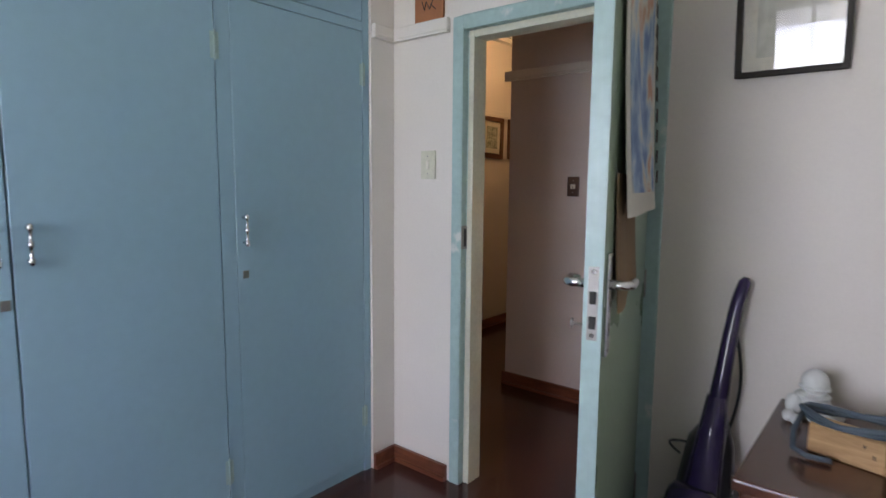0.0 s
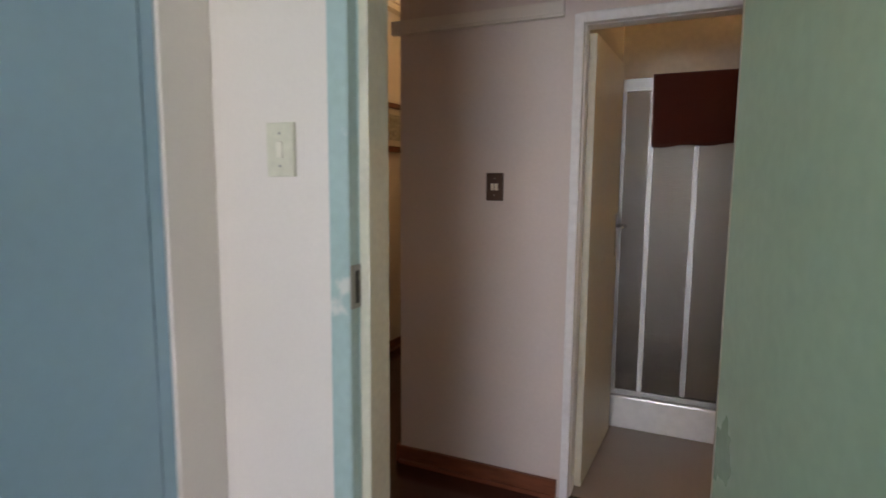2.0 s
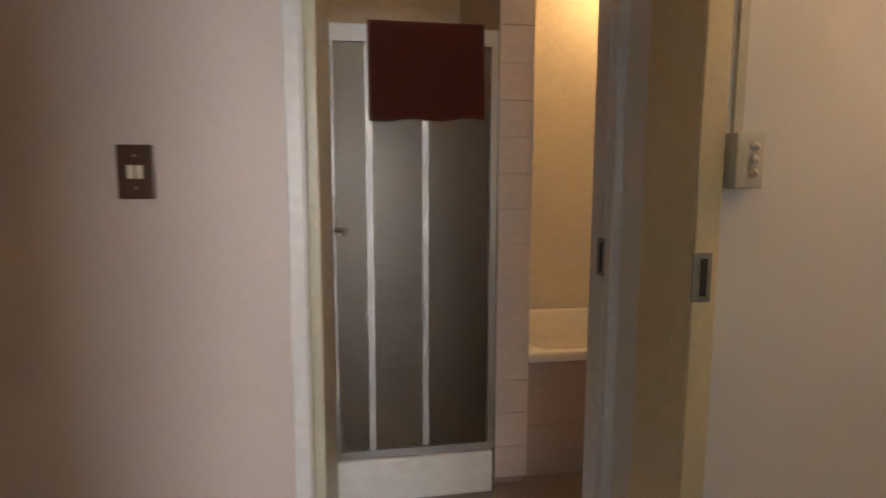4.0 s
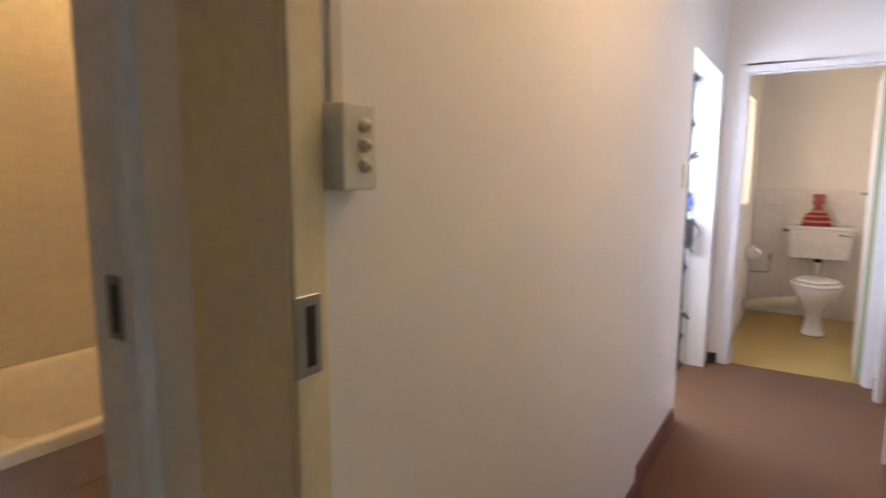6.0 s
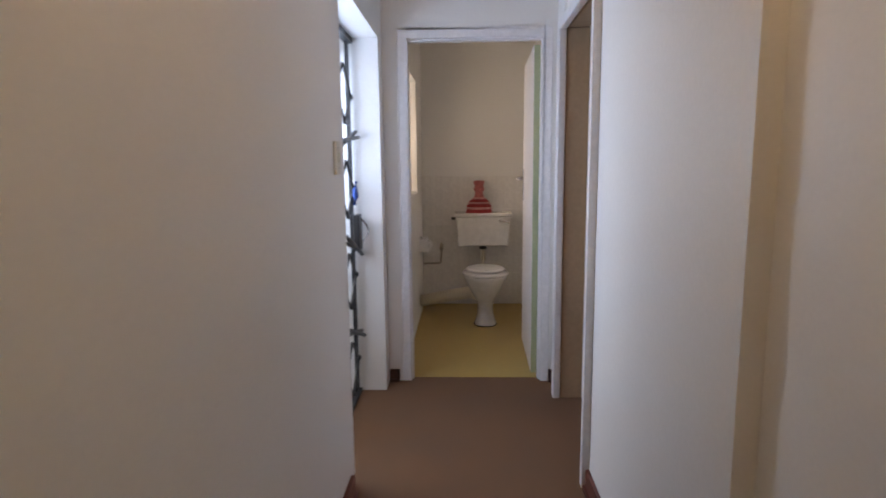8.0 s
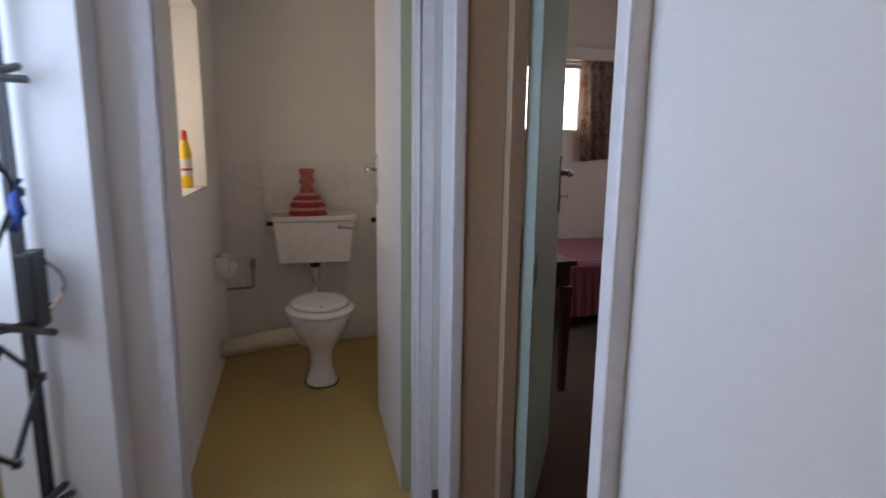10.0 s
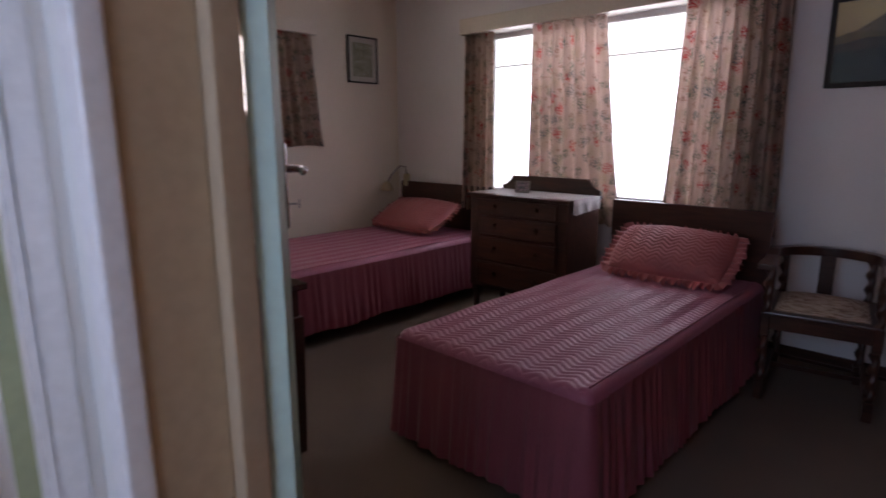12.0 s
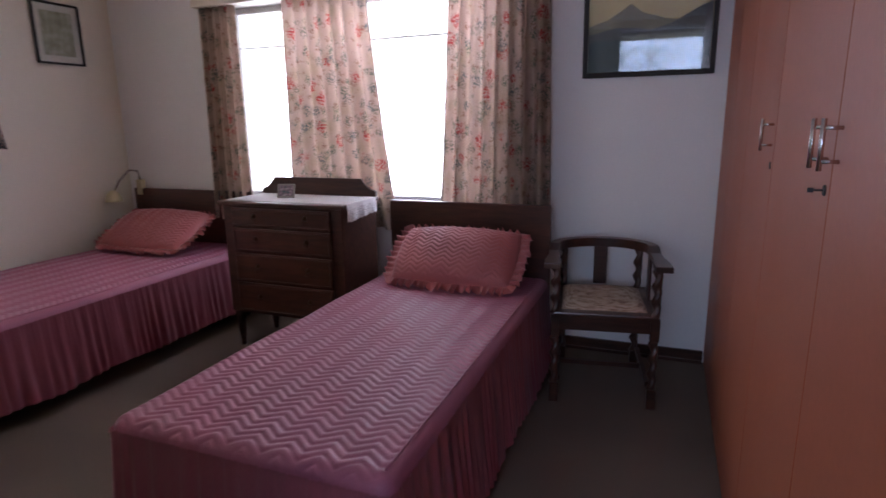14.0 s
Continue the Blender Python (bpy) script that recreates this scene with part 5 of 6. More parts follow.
def curtain(name, label, along, top0, top1, bot0, bot1, b, z0, z1, folds, depth, seed, group):
    """A gathered curtain: folds deepen towards the hem."""
    rnd = random.Random(seed)
    ph = [rnd.uniform(-0.5, 0.5) for _ in range(folds + 2)]
    bm = bmesh.new()
    nu, nv = folds * 10, 16
    grid = []
    for j in range(nv + 1):
        v = j / nv
        line = []
        for i in range(nu + 1):
            u = i / nu
            k = u * folds
            w = math.sin(2 * math.pi * k + ph[int(k)] * math.sin(math.pi * (k % 1))) * depth * (0.55 + 0.45 * (1 - v)) * (0.75 + 0.5 * ph[int(k)])
            e = v ** 0.8
            a = (bot0 + (top0 - bot0) * e) * (1 - u) + (bot1 + (top1 - bot1) * e) * u
            z = z0 + (z1 - z0) * v + (0.012 * math.sin(5 * u + seed) if j == 0 else 0)
            line.append(bm.verts.new((a, b + w, z) if along == "x" else (b + w, a, z)))
        grid.append(line)
    for p, q in zip(grid, grid[1:]):
        for i in range(nu):
            bm.faces.new((p[i], p[i + 1], q[i + 1], q[i]))
    bmesh.ops.solidify(bm, geom=list(bm.faces), thickness=0.0015)
    t = thing(name, label, "curtain", group)
    part("cloth", bm, M_CURT, t, smooth=True)
    return t


curtain("curtain", "narrow floral curtain in shade beside the chest", "x", 7.60, 7.30, 7.62, 7.29, -2.985, 0.70, 2.115, 5, 0.046, 3, "window curtains")
curtain("curtain", "floral printed curtain hanging between the two window panes", "x", 6.93, 6.33, 6.94, 6.14, -2.985, 0.68, 2.115, 7, 0.052, 5, "window curtains")
curtain("curtain", "floral printed curtain drawn to the side behind the headboard", "x", 5.80, 5.22, 5.88, 5.19, -2.985, 0.72, 2.115, 8, 0.054, 8, "window curtains")
curtain("short_curtain", "short floral curtain at the small high window", "y", -1.66, -2.09, -1.70, -2.18, 8.50, 1.22, 2.12, 5, 0.026, 11, "small window curtains")
curtain("short_curtain", "short floral curtain at the small high window", "y", -0.62, -1.0, -0.60, -1.02, 8.50, 1.22, 2.12, 5, 0.026, 14, "small window curtains")
M_PELM = mat("cream_pelmet_paint", (0.72, 0.66, 0.54), 0.5, 0.03)
for nm, b_ in (("trim_pelmet_wide", (5.15, -3.078, 2.115, 7.62, -2.935, 2.235)), ("trim_pelmet_small", (8.465, -2.14, 2.122, 8.548, -0.58, 2.235))):
    setting(nm, bbox(*b_, 0.004, 2), M_PELM, "cream painted wooden pelmet above the curtains", "pelmet")
steel_window("window_pink_room", "wide white steel bedroom window", "x", 5.52, 7.46, -3.16, 0.84, 2.12, (0.135, 0.47, 0.71), (0.8,))
steel_window("window_pink_room_small", "small high white steel bedroom window", "y", -1.75, -0.75, 8.64, 1.47, 2.10, (0.5,), (0.25, 0.5, 0.75))
setting("window_sill_pink_room", bbox(5.32, -3.078, 0.822, 7.66, -3.045, 0.842, 0.003, 1), M_FRAME, "white painted window sill", "sill")
backdrop("backdrop_pink_room", 3.0, -6.0, -0.1, 11.5, -5.95, 4.5)
backdrop("backdrop_pink_room_east", 11.0, -4.5, 0.3, 11.05, 2.5, 4.5)

framed_picture("picture", "thin black-framed olive botanical print in a cream mount", 0.335, 0.40, (8.548, -2.657, 1.975), -90, M_BLACKF, 0.012, M_MOUNT, art_mat("olive_botanical_print", [(0.35, (0.22, 0.21, 0.12)), (0.5, (0.34, 0.33, 0.2)), (0.7, (0.5, 0.48, 0.36))], 6))
M_PAINTG = art_mat("dusky_painted_sky", [(0.42, (0.20, 0.15, 0.07)), (0.58, (0.42, 0.28, 0.09)), (0.80, (0.50, 0.36, 0.13))], 3.0, 0.55, 0.4)
painting = framed_picture("picture", "dark-framed landscape painting of dusky mountains under glass", 0.655, 0.46, (4.727, -3.078, 1.795), 180, M_BLACKF, 0.026, None, M_PAINTG, lean=2.4)


def ridge(tops, foot, y, name, material):
    """A flat painted mountain range: (across, height) along the crest, down to a foot line."""
    bm = bmesh.new()
    fine = [(x0 + (x1 - x0) * k / 6, z0 + (z1 - z0) * k / 6 + 0.004 * noise.noise(Vector((x0 * 30 + k * 0.7, z0 * 20, 1)))) for (x0, z0), (x1, z1) in zip(tops, tops[1:]) for k in range(6)] + [tops[-1]]
    for a, b in zip(fine, fine[1:]):
        box_ = [bm.verts.new(p) for p in ((a[0], y, foot), (b[0], y, foot), (b[0], y, b[1]), (a[0], y, a[1]))]
        bm.faces.new(box_)
    bmesh.ops.remove_doubles(bm, verts=bm.verts, dist=1e-5)
    bmesh.ops.solidify(bm, geom=list(bm.faces), thickness=0.0003)
    return part(name, bm, material, painting)


ridge(((-0.30, 0.03), (-0.20, 0.06), (-0.09, 0.13), (-0.03, 0.085), (0.08, 0.05), (0.20, 0.03), (0.30, 0.02)), -0.20, -0.0090, "painted_peak", mat("dull_olive_paint", (0.14, 0.105, 0.05), 0.5, 0.25, 14, 60, 0.05))
ridge(((-0.30, -0.01), (-0.15, 0.02), (0.02, 0.0), (0.12, 0.03), (0.22, 0.085), (0.30, 0.12)), -0.20, -0.0096, "painted_slope", mat("dark_umber_paint", (0.06, 0.052, 0.038), 0.5, 0.25, 14, 60, 0.05))
ridge(((-0.30, -0.05), (-0.10, -0.035), (0.10, -0.05), (0.30, -0.02)), -0.203, -0.0102, "painted_foreground", mat("dark_green_grey_paint", (0.035, 0.042, 0.034), 0.5, 0.3, 14, 60, 0.05))

# wardrobe
war = thing("wardrobe", "tall built-in salmon-brown wardrobe with closed doors", "wardrobe")
part("carcass", boxes((3.75, -3.075, 0.0, 4.312, 0.10, TOP - 0.04), (4.3125, -3.075, 0.0, 4.33, 0.10, 0.055)), M_WARD, war)


def bar_handle(y, z):
    bm = bmesh.new()
    for dz in (-0.027, 0.027):
        tube(bm, [(4.334, y, z + dz), (4.362, y, z + dz)], 0.0035, 8)
    tube(bm, [(4.362, y, z - 0.042), (4.362, y, z + 0.042)], 0.0042, 10)
    return bm


edges = (0.09, -0.30, -0.90, -1.49, -2.08, -2.60, -3.07)
for k, (y1, y0) in enumerate(zip(edges, edges[1:])):
    for z0, z1 in ((0.06, 2.08), (2.085, 2.72)):
        d = part("door", bbox(4.3135, y0 + 0.002, z0, 4.3345, y1 - 0.002, z1, 0.0015, 1), M_WARD, war)
        if z0 < 1 and k in (1, 2, 3):
            hy = {1: y0 + 0.035, 2: y1 - 0.035, 3: y1 - 0.04}[k]
            part("handle", bar_handle(hy, 1.295), M_CHROME, d, "slim chrome bar handle", True)
        if z0 < 1 and k in (2, 3):
            bm = bmesh.new()
            ly = y1 - 0.03
            lathe(bm, ((0.010, 0.0), (0.009, 0.003)), 12, (4.3345, ly, 1.215), "x")
            if k == 2:
                tube(bm, [(4.337, ly, 1.215), (4.354, ly, 1.215)], 0.002, 6)
                box(bm, 4.352, ly - 0.0015, 1.211, 4.361, ly + 0.0015, 1.219)
            part("key_lock", bm, M_DARK, d)


def quilt_height(x, y, size=1.0):
    """Relief of the chevron quilting: puffed bands between stitched zigzag lines."""
    zig = abs(((x / (0.112 * size)) % 1.0) - 0.5) * 2 * 0.040 * size
    wander = 0.003 * size * noise.noise(Vector((x * 9, y * 9, 2)))
    return (abs(math.sin(math.pi * (y + zig + wander) / (0.034 * size))) ** 0.5 - 0.5) * 0.0068 * size


def grid_mesh(name, nx, ny, place):
    verts = [place(i / nx, j / ny) for j in range(ny + 1) for i in range(nx + 1)]
    faces = [(j * (nx + 1) + i, j * (nx + 1) + i + 1, (j + 1) * (nx + 1) + i + 1, (j + 1) * (nx + 1) + i) for j in range(ny) for i in range(nx)]
    me = bpy.data.meshes.new(name)
    me.from_pydata(verts, [], faces)
    for p in me.polygons:
        p.use_smooth = True
    return me


def mesh_part(name, me, material, parent, label=""):
    me.materials.append(material)
    ob = new(name, me)
    ob.parent = parent
    return tagged(ob, label)


def bed(label, x0, x1, yh, yf, z, hem, head_y, head_z, hx0, hx1, quilted, seed):
    """A single bed: base, headboard, quilted spread with a gathered skirt; head towards -y."""
    t = thing("bed", label, "bed", "single beds")
    part("base", bbox(x0 + 0.05, yh, 0.12, x1 - 0.05, yf - 0.06, 0.34, 0.01, 1), M_WOOD, t, "dark bed base")
    for lx in (x0 + 0.08, x1 - 0.08):
        for ly in (yh + 0.06, yf - 0.12):
            part("leg", bbox(lx - 0.025, ly - 0.025, 0, lx + 0.025, ly + 0.025, 0.1195, 0.004, 1), M_WOOD, t)
    part("mattress", bbox(x0 + 0.03, yh, 0.341, x1 - 0.03, yf - 0.04, z - 0.02, 0.03, 3), M_WHITE, t)
    hb = part("headboard", bbox(hx0, head_y - 0.03, 0.02, hx1, head_y, head_z, 0.008, 2), M_WOODR, t)
    r = 0.045
    w, l = x1 - x0, yf - yh

    def top(u, v):
        x, y = x0 + w * u, yh + l * v
        dx = max(0, r - min(x - x0, x1 - x))
        dy = max(0, r - (yf - y))
        drop = r - math.sqrt(max(0, r * r - min(r * r, dx * dx + dy * dy)))
        sag = 0.006 * noise.noise(Vector((x * 2.5, y * 2.5, seed)))
        return (x, y, z - drop + sag + (quilt_height(x - x0, y) if x - x0 > 0.04 else 0.0))
    mesh_part("quilted_top", grid_mesh("quilted_top", int(w / 0.0062), int(l / 0.0040), top) if quilted else grid_mesh("quilted_top", int(w / 0.012), int(l / 0.012), top), M_SPREAD, t, "chevron quilted rose satin")
    # piped seam along the side towards the wardrobe
    bm = bmesh.new()
    tube(bm, [(x0 + 0.038, yh + 0.25 + (l - 0.30) * k / 40, z + 0.001 + 0.006 * noise.noise(Vector(((x0 + 0.038) * 2.5, (yh + 0.25 + (l - 0.30) * k / 40) * 2.5, seed)))) for k in range(41)], 0.004, 6)
    part("piping", bm, M_SPREAD, t, smooth=True)
    # skirt along both sides and the foot
    rnd = random.Random(seed)
    path = [(x0, yh + l * k / 60) for k in range(59)] + [(x0 + 0.03 * (1 - math.cos(a)), yf - 0.03 + 0.03 * math.sin(a)) for a in (0.4, 0.8, 1.2)]
    path += [(x0 + 0.03 + (w - 0.06) * k / 30, yf) for k in range(31)] + [(x1 - 0.03 * (1 - math.sin(a)), yf - 0.03 + 0.03 * math.cos(a)) for a in (0.4, 0.8, 1.2)]
    path += [(x1, yh + l * k / 60) for k in range(58, -1, -1)]
    fine, total = [], 0.0
    for a, b in zip(path, path[1:]):
        d = math.hypot(b[0] - a[0], b[1] - a[1])
        n = max(1, int(d / 0.009))
        for i in range(n):
            fine.append((a[0] + (b[0] - a[0]) * i / n, a[1] + (b[1] - a[1]) * i / n, total + d * i / n, (b[1] - a[1]) / (d + 1e-9), -(b[0] - a[0]) / (d + 1e-9)))
        total += d
    rows = 15

    def skirt(u, v):
        i = min(len(fine) - 1, int(u * (len(fine) - 1) + 0.5))
        x, y, s, nx, ny = fine[i]
        f = v
        pleat = 0.6 * math.sin(2 * math.pi * s / 0.062 + 7 * noise.noise(Vector((s * 5, seed, 0)))) * (0.5 + 0.7 * noise.noise(Vector((s * 8, 3, seed)))) + 0.5 * noise.noise(Vector((s * 34, f * 1.5, seed)))
        small = math.sin(2 * math.pi * s / 0.022) * 0.003 * (1 - f)
        out = -(0.004 + f * 0.035 + (0.004 + 0.019 * f) * pleat + small)
        zz = (z - 0.032) * (1 - f) + hem * f + f * 0.022 * noise.noise(Vector((s * 3, 7, seed)))
        return (x + nx * out, y + ny * out, zz)
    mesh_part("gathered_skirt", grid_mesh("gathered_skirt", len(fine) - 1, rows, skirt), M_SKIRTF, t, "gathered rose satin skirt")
    return t


def pillow(label, cx, w, y0, y1, z0, z1, seed):
    """A plump quilted pillow leaning on the headboard, with a gathered frill."""
    t = thing("pillow", label, "pillow", "pillows")
    d = math.hypot(y1 - y0, z1 - z0)
    ang = math.atan2(z1 - z0, y0 - y1)

    def place(u, v, side):
        a, b = 2 * u - 1, 2 * v - 1
        hgt = 0.085 * max(0, 1 - abs(a) ** 2.6) ** 0.5 * max(0, 1 - abs(b) ** 2.6) ** 0.5
        shrink = 1 - 0.05 * (abs(a) ** 2 * abs(b) ** 2)
        hgt += 0.008 * noise.noise(Vector((a * 2, b * 2, seed)))
        if side > 0:
            hgt += quilt_height(a * w / 2 + 1, b * d / 2 + 1, 0.8) * (1.3 if max(abs(a), abs(b)) < 0.93 else 0)
        else:
            hgt = -0.6 * hgt
        lx, ly = a * w / 2 * shrink, b * d / 2 * shrink
        yy = (y0 + y1) / 2 - ly * math.cos(ang) + hgt * math.sin(ang)
        zz = (z0 + z1) / 2 + ly * math.sin(ang) + hgt * math.cos(ang) + 0.045
        return (cx + lx, yy, zz)
    mesh_part("cushion_front", grid_mesh("cushion_front", 150, 100, lambda u, v: place(u, v, 1)), M_PILLOW, t)
    mesh_part("cushion_back", grid_mesh("cushion_back", 20, 14, lambda u, v: place(u, v, -1)), M_PILLOW, t)
    per = [(-1 + 2 * k / 60, -1) for k in range(60)] + [(1, -1 + 2 * k / 36) for k in range(36)] + [(1 - 2 * k / 60, 1) for k in range(60)] + [(-1, 1 - 2 * k / 36) for k in range(37)]

    def frill(u, v):
        i = min(len(per) * 3 - 3, int(u * (len(per) * 3 - 3) + 0.5))
        k, f = divmod(i, 3)
        p, q = per[k], per[min(k + 1, len(per) - 1)]
        a, b = p[0] + (q[0] - p[0]) * f / 3, p[1] + (q[1] - p[1]) * f / 3
        shrink = 1 - 0.05 * (abs(a) ** 2 * abs(b) ** 2)
        n = Vector((a if abs(a) > 0.999 else 0, b if abs(b) > 0.999 else 0, 0))
        n.normalize()
        full = (0.45 if b > 0.999 else 1.0) * (0.85 + 0.3 * noise.noise(Vector((i * 0.07, seed, 4))))
        wave = math.sin(i * 0.55 + 2.6 * noise.noise(Vector((i * 0.09, seed, 2)))) * 0.016 * v + 0.012 * noise.noise(Vector((i * 0.15, seed, 0))) * v
        lx, ly = a * w / 2 * shrink + n.x * (0.058 + 0.004 * math.sin(i * 0.41)) * full * v, b * d / 2 * shrink + n.y * (0.052 + 0.004 * math.sin(i * 0.41)) * full * v
        yy = (y0 + y1) / 2 - ly * math.cos(ang) + wave * math.sin(ang)
        zz = (z0 + z1) / 2 + ly * math.sin(ang) + wave * math.cos(ang) + 0.045
        return (cx + lx, yy, zz)
    mesh_part("frill", grid_mesh("frill", len(per) * 3 - 3, 4, frill), M_PILLOW, t, "gathered satin frill")
    return t


bed("single bed under a rose-pink chevron quilted spread with skirt", 5.15, 6.085, -2.735, -0.83, 0.505, 0.05, -2.74, 0.905, 5.145, 6.09, True, 2)
bed("single bed under a rose-pink satin spread beside the wall", 7.29, 8.37, -2.97, -0.80, 0.50, 0.10, -2.975, 0.89, 7.30, 8.40, True, 6)
pillow("rose-pink quilted pillow with frilled edge on the near bed", 5.595, 0.66, -2.36, -2.66, 0.50, 0.72, 3)
pillow("rose-pink quilted pillow with frilled edge on the wall bed", 7.92, 0.74, -2.52, -2.88, 0.50, 0.69, 9)

# chest of drawers
M_BRONZE = mat("dark_bronze", (0.06, 0.04, 0.025), 0.45, 0.15, 12, 90, 0.02, metal=1)
chest = thing("chest_of_drawers", "dark stained wooden chest of drawers with a raised back", "chest")
CX0, CX1, CY0, CY1 = 6.20, 7.05, -2.82, -2.40
part("body", bbox(CX0 + 0.02, CY0 + 0.01, 0.23, CX1 - 0.02, CY1 - 0.012, 0.888, 0.006, 2), M_WOOD, chest)
part("top", bbox(CX0, CY0, 0.889, CX1, CY1 + 0.012, 0.912, 0.006, 2), M_WOOD, chest)
for z0, z1 in ((0.765, 0.875), (0.615, 0.755), (0.435, 0.605), (0.245, 0.425)):
    d = part("drawer", bevel(boxes((CX0 + 0.09, CY1 - 0.0115, z0, CX1 - 0.09, CY1 + 0.003, z1)), 0.005, 2), M_WOODR, chest)
    for x in (CX0 + 0.25, CX1 - 0.25):
        kn = part("pull_plate", lathe(bmesh.new(), ((0.016, 0.003), (0.015, 0.006), (0.006, 0.010), (0.007, 0.016), (0.003, 0.018)), 12, (x, CY1, (z0 + z1) / 2 + 0.01), "y"), M_BRONZE, d, smooth=True)
        bm = bmesh.new()
        tube(bm, [(x + 0.013 * math.sin(a), CY1 + 0.014, (z0 + z1) / 2 + 0.008 - 0.016 * (1 - math.cos(a))) for a in [k * math.pi / 6 - math.pi for k in range(13)]], 0.002, 6)
        part("drop_ring", bm, M_BRONZE, kn)
    bm = bmesh.new()
    for r in ((CX0 + 0.098, z0 + 0.008, CX1 - 0.098, z0 + 0.016), (CX0 + 0.098, z1 - 0.016, CX1 - 0.098, z1 - 0.008), (CX0 + 0.098, z0 + 0.0165, CX0 + 0.106, z1 - 0.0165), (CX1 - 0.106, z0 + 0.0165, CX1 - 0.098, z1 - 0.0165)):
        box(bm, r[0], CY1 + 0.0032, r[1], r[2], CY1 + 0.0075, r[3])
    part("bead_moulding", bevel(bm, 0.0015, 1), M_WOOD, d)
for x, y in ((CX0 + 0.05, CY1 - 0.05), (CX1 - 0.05, CY1 - 0.05), (CX0 + 0.05, CY0 + 0.05), (CX1 - 0.05, CY0 + 0.05)):
    part("leg", lathe(bmesh.new(), ((0.014, 0.0), (0.018, 0.01), (0.014, 0.03), (0.02, 0.06), (0.026, 0.12), (0.022, 0.16), (0.03, 0.18), (0.03, 0.2295)), 14, (x, y, 0)), M_WOOD, chest, smooth=True)
bm = bmesh.new()
prof = [(CX0 + 0.01, 0.913), (CX0 + 0.01, 0.945), (CX0 + 0.05, 0.955), (CX0 + 0.085, 0.985), (CX0 + 0.11, 1.018), (CX1 - 0.11, 1.018), (CX1 - 0.085, 0.985), (CX1 - 0.05, 0.955), (CX1 - 0.01, 0.945), (CX1 - 0.01, 0.913)]
f0 = [bm.verts.new((x, CY0 + 0.004, z)) for x, z in prof]
f1 = [bm.verts.new((x, CY0 + 0.024, z)) for x, z in prof]
bm.faces.new(f0), bm.faces.new(f1[::-1])
for i in range(len(prof)):
    bm.faces.new((f0[i], f1[i], f1[(i + 1) % len(prof)], f0[(i + 1) % len(prof)]))
part("raised_back", bm, M_WOOD, chest)
M_LACE = mat("white_lace_cloth", (0.62, 0.60, 0.58), 0.9, 0.06, 10, 200, 0.4, grain_vary=0.2)
lace = thing("table_runner", "white lace-edged runner draped over the chest", "table runner")
part("cloth", bbox(CX0 - 0.004, CY0 + 0.06, 0.9125, CX1 - 0.03, CY1 - 0.03, 0.9155, 0.001, 1), M_LACE, lace)


def overhang(u, v):
    y = CY0 + 0.06 + (CY1 - CY0 - 0.09) * u
    scallop = 0.012 * abs(math.sin(26 * u)) * v
    return (CX0 - 0.006 - 0.012 * v * (0.5 + 0.5 * math.sin(17 * u)), y, 0.9145 - v * (0.070 + 0.02 * u) - scallop)


lace_net = grid_mesh("hanging_lace_edge", 96, 16, overhang)
bm = bmesh.new()
bm.from_mesh(lace_net)
bm.faces.ensure_lookup_table()
gone = [f for k, f in enumerate(bm.faces) if 5 <= k // 96 <= 13 and (k % 96 + k // 96) % 4 == 0 and (k // 96) % 2]
bmesh.ops.delete(bm, geom=gone, context="FACES")
bm.to_mesh(lace_net)
bm.free()
mesh_part("hanging_lace_edge", lace_net, M_LACE, lace, "openwork lace edge")
ph = thing("photo_frame", "small standing photo frame on the chest", "photo frame", place=(6.70, -2.58, 0.917), turn=200)
ph.rotation_euler.x = radians(-22)
part("frame", bevel(boxes((-0.052, -0.008, 0.0, 0.052, 0.004, 0.085)), 0.003, 2), M_STEEL, ph)
part("photo", boxes((-0.043, -0.0095, 0.009, 0.043, -0.0082, 0.076)), art_mat("small_photo", [(0.35, (0.05, 0.12, 0.12)), (0.55, (0.3, 0.2, 0.25)), (0.7, (0.5, 0.5, 0.5))], 4), ph)
part("stand", boxes((-0.012, 0.0045, 0.0, 0.012, 0.035, 0.01), (-0.008, 0.0045, 0.01, 0.008, 0.02, 0.055)), M_BPLAST, ph)

# corner chair with barley-twist legs
chair = thing("armchair", "dark wooden armchair with twisted legs and curved back rail", "chair", place=(4.855, -2.625, 0), turn=9)


def twist(bm, x, y, z0, z1, r=0.019):
    """A barley-twist spindle."""
    n, steps = int((z1 - z0) / 0.008), 12
    rings = []
    for k in range(n + 1):
        z = z0 + (z1 - z0) * k / n
        a = (z - z0) / 0.075 * 2 * math.pi
        ring = []
        for i in range(steps):
            b = 2 * math.pi * i / steps
            rr = r * (1 + 0.2 * math.cos(2 * (b - a / 2)))
            ring.append(bm.verts.new((x + 0.004 * math.cos(a) + rr * math.cos(b), y + 0.004 * math.sin(a) + rr * math.sin(b), z)))
        rings.append(ring)
    for p, q in zip(rings, rings[1:]):
        for i in range(steps):
            bm.faces.new((p[i], p[(i + 1) % steps], q[(i + 1) % steps], q[i]))
    bm.faces.new(rings[0][::-1])
    bm.faces.new(rings[-1])
    return bm


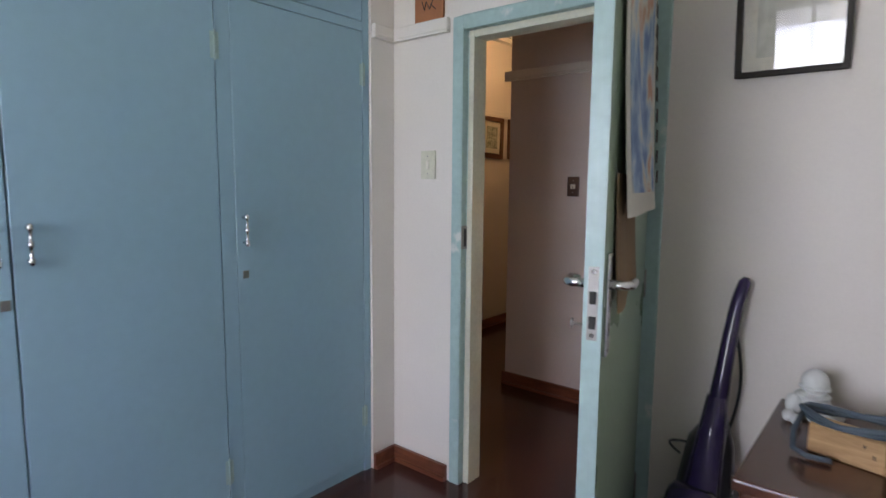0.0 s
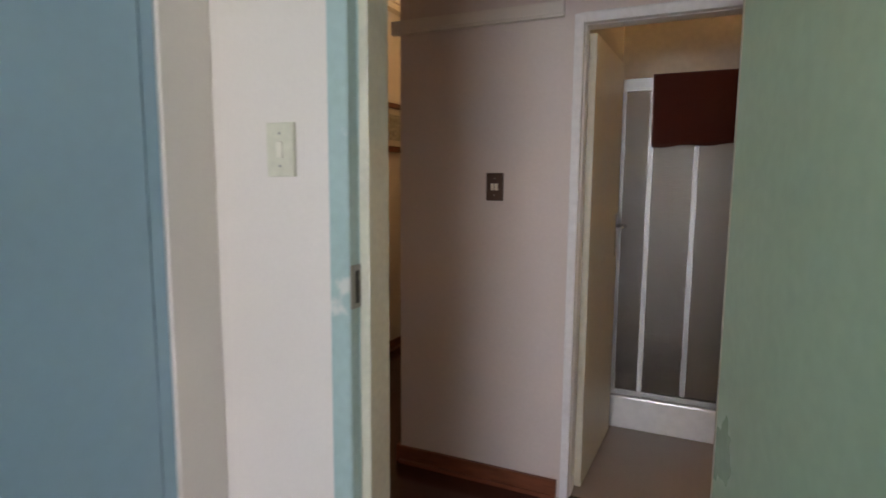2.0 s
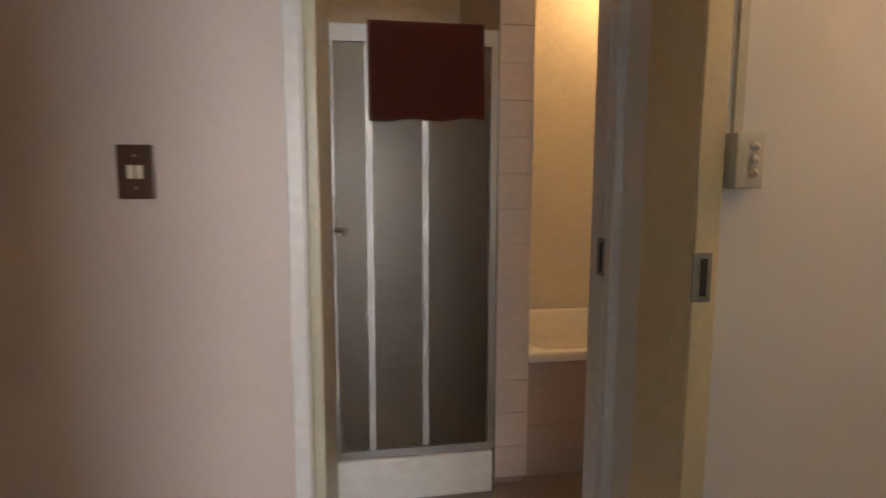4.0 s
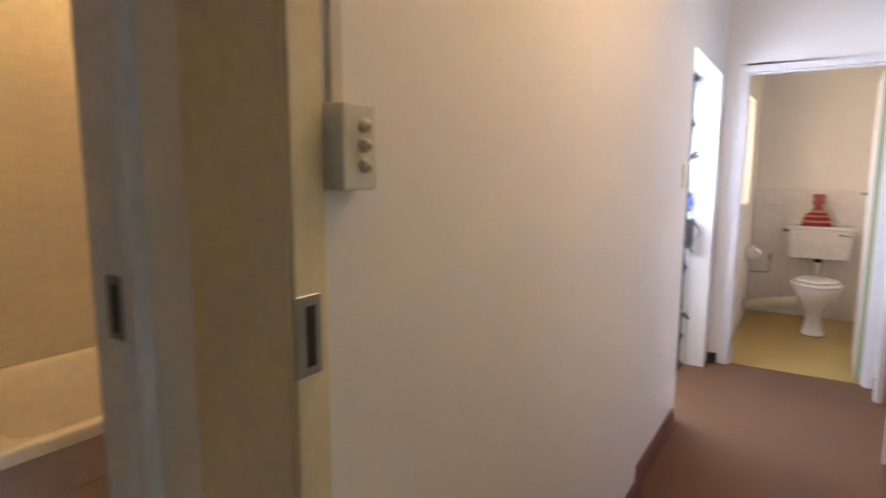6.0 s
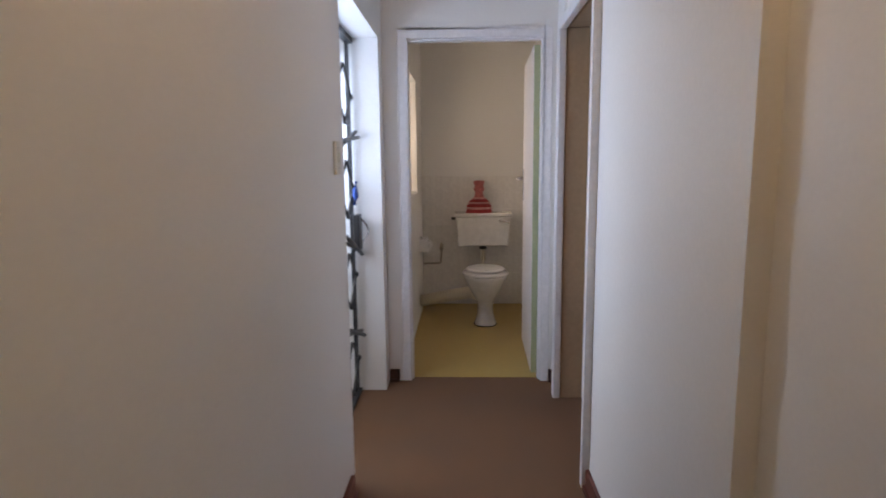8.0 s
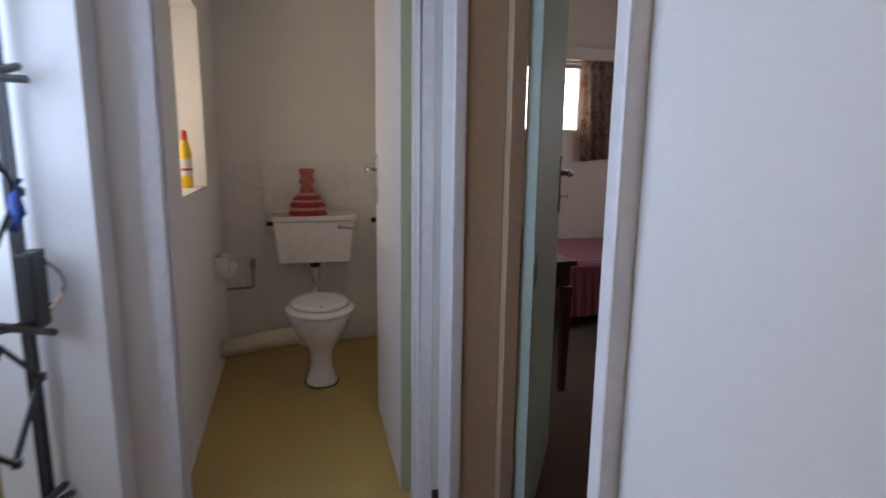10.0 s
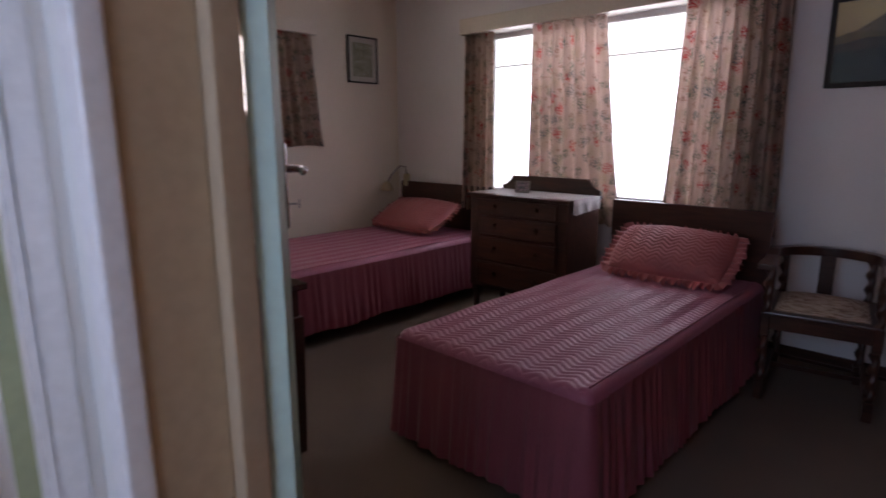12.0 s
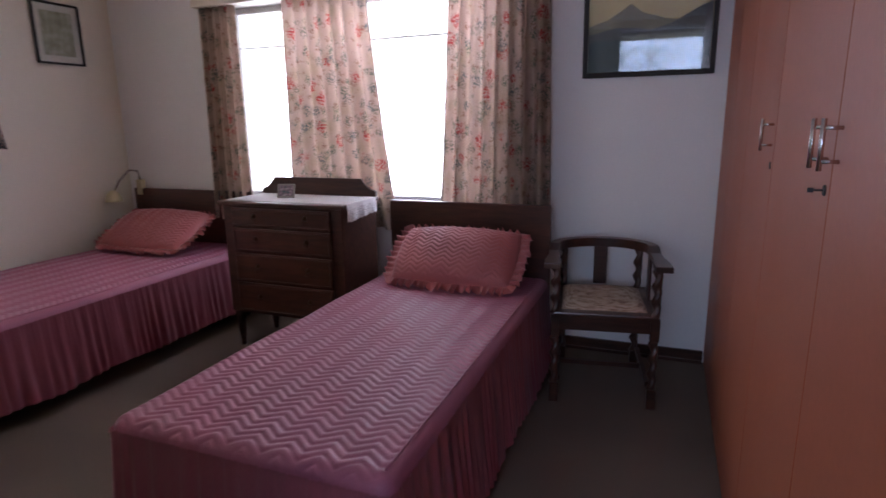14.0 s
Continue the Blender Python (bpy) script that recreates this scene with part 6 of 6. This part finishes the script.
W, D = 0.225, 0.235
for sx, sy in ((-1, 1), (1, 1), (-1, -1), (1, -1)):
    x, y = sx * (W if sy > 0 else W * 0.86), sy * D
    leg = part("leg", bbox(x - 0.02, y - 0.02, 0.34, x + 0.02, y + 0.02, 0.45, 0.003, 1), M_WOOD, chair)
    part("twisted_spindle", twist(bmesh.new(), x, y, 0.10, 0.339), M_WOOD, leg, smooth=True)
    part("foot", bbox(x - 0.02, y - 0.02, 0.0, x + 0.02, y + 0.02, 0.0995, 0.004, 1), M_WOOD, leg)
    part("arm_post", twist(bmesh.new(), x, y, 0.451, 0.675, 0.019), M_WOOD, chair, smooth=True)
for a in ((-W + 0.02, D - 0.012, W - 0.02, D + 0.012), (-W * 0.86 + 0.02, -D - 0.012, W * 0.86 - 0.02, -D + 0.012)):
    part("seat_rail", boxes((a[0], a[1], 0.375, a[2], a[3], 0.44)), M_WOOD, chair)
for sx in (-1, 1):
    part("seat_rail", boxes((sx * W * 0.93 - 0.012, -D + 0.02, 0.375, sx * W * 0.93 + 0.012, D - 0.02, 0.44)), M_WOOD, chair)
    part("stretcher", boxes((sx * W * 0.93 - 0.010, -D + 0.02, 0.10, sx * W * 0.93 + 0.010, D - 0.02, 0.125)), M_WOOD, chair)
part("stretcher", boxes((-W * 0.9, -0.01, 0.102, W * 0.9, 0.01, 0.124)), M_WOOD, chair)
part("seat_board", bevel(boxes((-W - 0.012, -D - 0.012, 0.441, W + 0.012, D + 0.02, 0.462)), 0.006, 2), M_WOOD, chair)
M_TAPES = art_mat("faded_floral_tapestry", [(0.35, (0.22, 0.14, 0.10)), (0.5, (0.45, 0.36, 0.27)), (0.65, (0.55, 0.47, 0.38))], 9)


def pad(u, v):
    a, b = 2 * u - 1, 2 * v - 1
    return (a * (W - 0.03), b * (D - 0.03), 0.463 + 0.035 * max(0, 1 - abs(a) ** 3) ** 0.5 * max(0, 1 - abs(b) ** 3) ** 0.5)


mesh_part("seat_cushion", grid_mesh("seat_cushion", 20, 20, pad), M_TAPES, chair, "faded floral upholstered seat pad")
rim = []
for k in range(25):
    a = math.pi * (1 + k / 24)
    rim.append((W * 1.08 * math.cos(a), -D * 0.35 + D * 0.82 * math.sin(a)))
rim = [(-W * 1.08, D + 0.05)] + [(-W * 1.08, D * f) for f in (0.8, 0.4, 0.0)] + rim + [(W * 1.08, D * f) for f in (0.0, 0.4, 0.8)] + [(W * 1.08, D + 0.05)]
bm = bmesh.new()
rings = []
for i, (x, y) in enumerate(rim):
    p, q = rim[max(0, i - 1)], rim[min(len(rim) - 1, i + 1)]
    tx, ty = q[0] - p[0], q[1] - p[1]
    n = math.hypot(tx, ty)
    nx, ny = -ty / n, tx / n
    lift = 0.02 * (1 if 4 <= i <= len(rim) - 5 else 0)
    wd = 0.026 + (0.012 if i in (0, 1, len(rim) - 2, len(rim) - 1) else 0)
    rings.append([bm.verts.new((x + nx * wd, y + ny * wd, 0.676)), bm.verts.new((x - nx * wd, y - ny * wd, 0.676)), bm.verts.new((x - nx * wd, y - ny * wd, 0.704 + lift)), bm.verts.new((x + nx * wd, y + ny * wd, 0.704 + lift))])
for a, b in zip(rings, rings[1:]):
    for k in range(4):
        bm.faces.new((a[k], a[(k + 1) % 4], b[(k + 1) % 4], b[k]))
bm.faces.new(rings[0][::-1]), bm.faces.new(rings[-1])
part("arm_rail", bevel(bm, 0.005, 2), M_WOOD, chair)
part("back_splat", boxes((-0.035, -D - 0.055, 0.463, 0.035, -D - 0.040, 0.677)), M_WOOD, chair)
for sx in (-1, 1):
    part("side_splat", boxes((sx * W * 1.0 - 0.006, -0.07, 0.463, sx * W * 1.0 + 0.006, -0.005, 0.677)), M_WOOD, chair)

# dressing table behind the door, clip-on lamp
dt = thing("dressing_table", "dark wooden dressing table behind the open door", "table")
part("top", bbox(6.25, -0.515, 0.715, 7.10, -0.02, 0.742, 0.005, 2), mat("polished_dark_table_top", (0.035, 0.018, 0.013), 0.12, 0.1, 5, 60, 0.0, coat=0.6), dt)
part("apron", boxes((6.285, -0.49, 0.60, 7.065, -0.05, 0.7145)), M_WOOD, dt)
for x, y in ((6.295, -0.475), (7.055, -0.475), (6.295, -0.065), (7.055, -0.065)):
    bm = bbox(x - 0.027, y - 0.027, 0.0, x + 0.027, y + 0.027, 0.5995, 0.004, 2)
    for v in bm.verts:
        k = 0.62 + 0.38 * min(1.0, v.co.z / 0.45)
        v.co.x, v.co.y = x + (v.co.x - x) * k, y + (v.co.y - y) * k
    part("leg", bm, M_WOOD, dt)
for x in (6.48, 6.87):
    part("drawer_front", bbox(x - 0.17, -0.4975, 0.615, x + 0.17, -0.4905, 0.70, 0.002, 1), M_WOOD, dt)
cl = thing("clip_lamp", "small cream clip-on lamp on the headboard", "lamp")
M_LAMPC = mat("cream_enamel", (0.55, 0.48, 0.28), 0.4)
part("clip", bbox(8.31, -3.012, 0.84, 8.36, -2.965, 0.955, 0.006, 2), M_LAMPC, cl)
bm = bmesh.new()
tube(bm, [(8.335, -2.985, 0.955), (8.335, -2.97, 1.02), (8.37, -2.93, 1.03), (8.42, -2.87, 0.95), (8.44, -2.84, 0.88)], 0.008, 8)
part("stem", bm, M_CHROME, cl, smooth=True)
bm = bmesh.new()
lathe(bm, ((0.065, 0.80), (0.062, 0.82), (0.045, 0.86), (0.02, 0.885)), 18, (8.445, -2.83, 0))
part("shade", bm, M_LAMPC, cl, smooth=True)
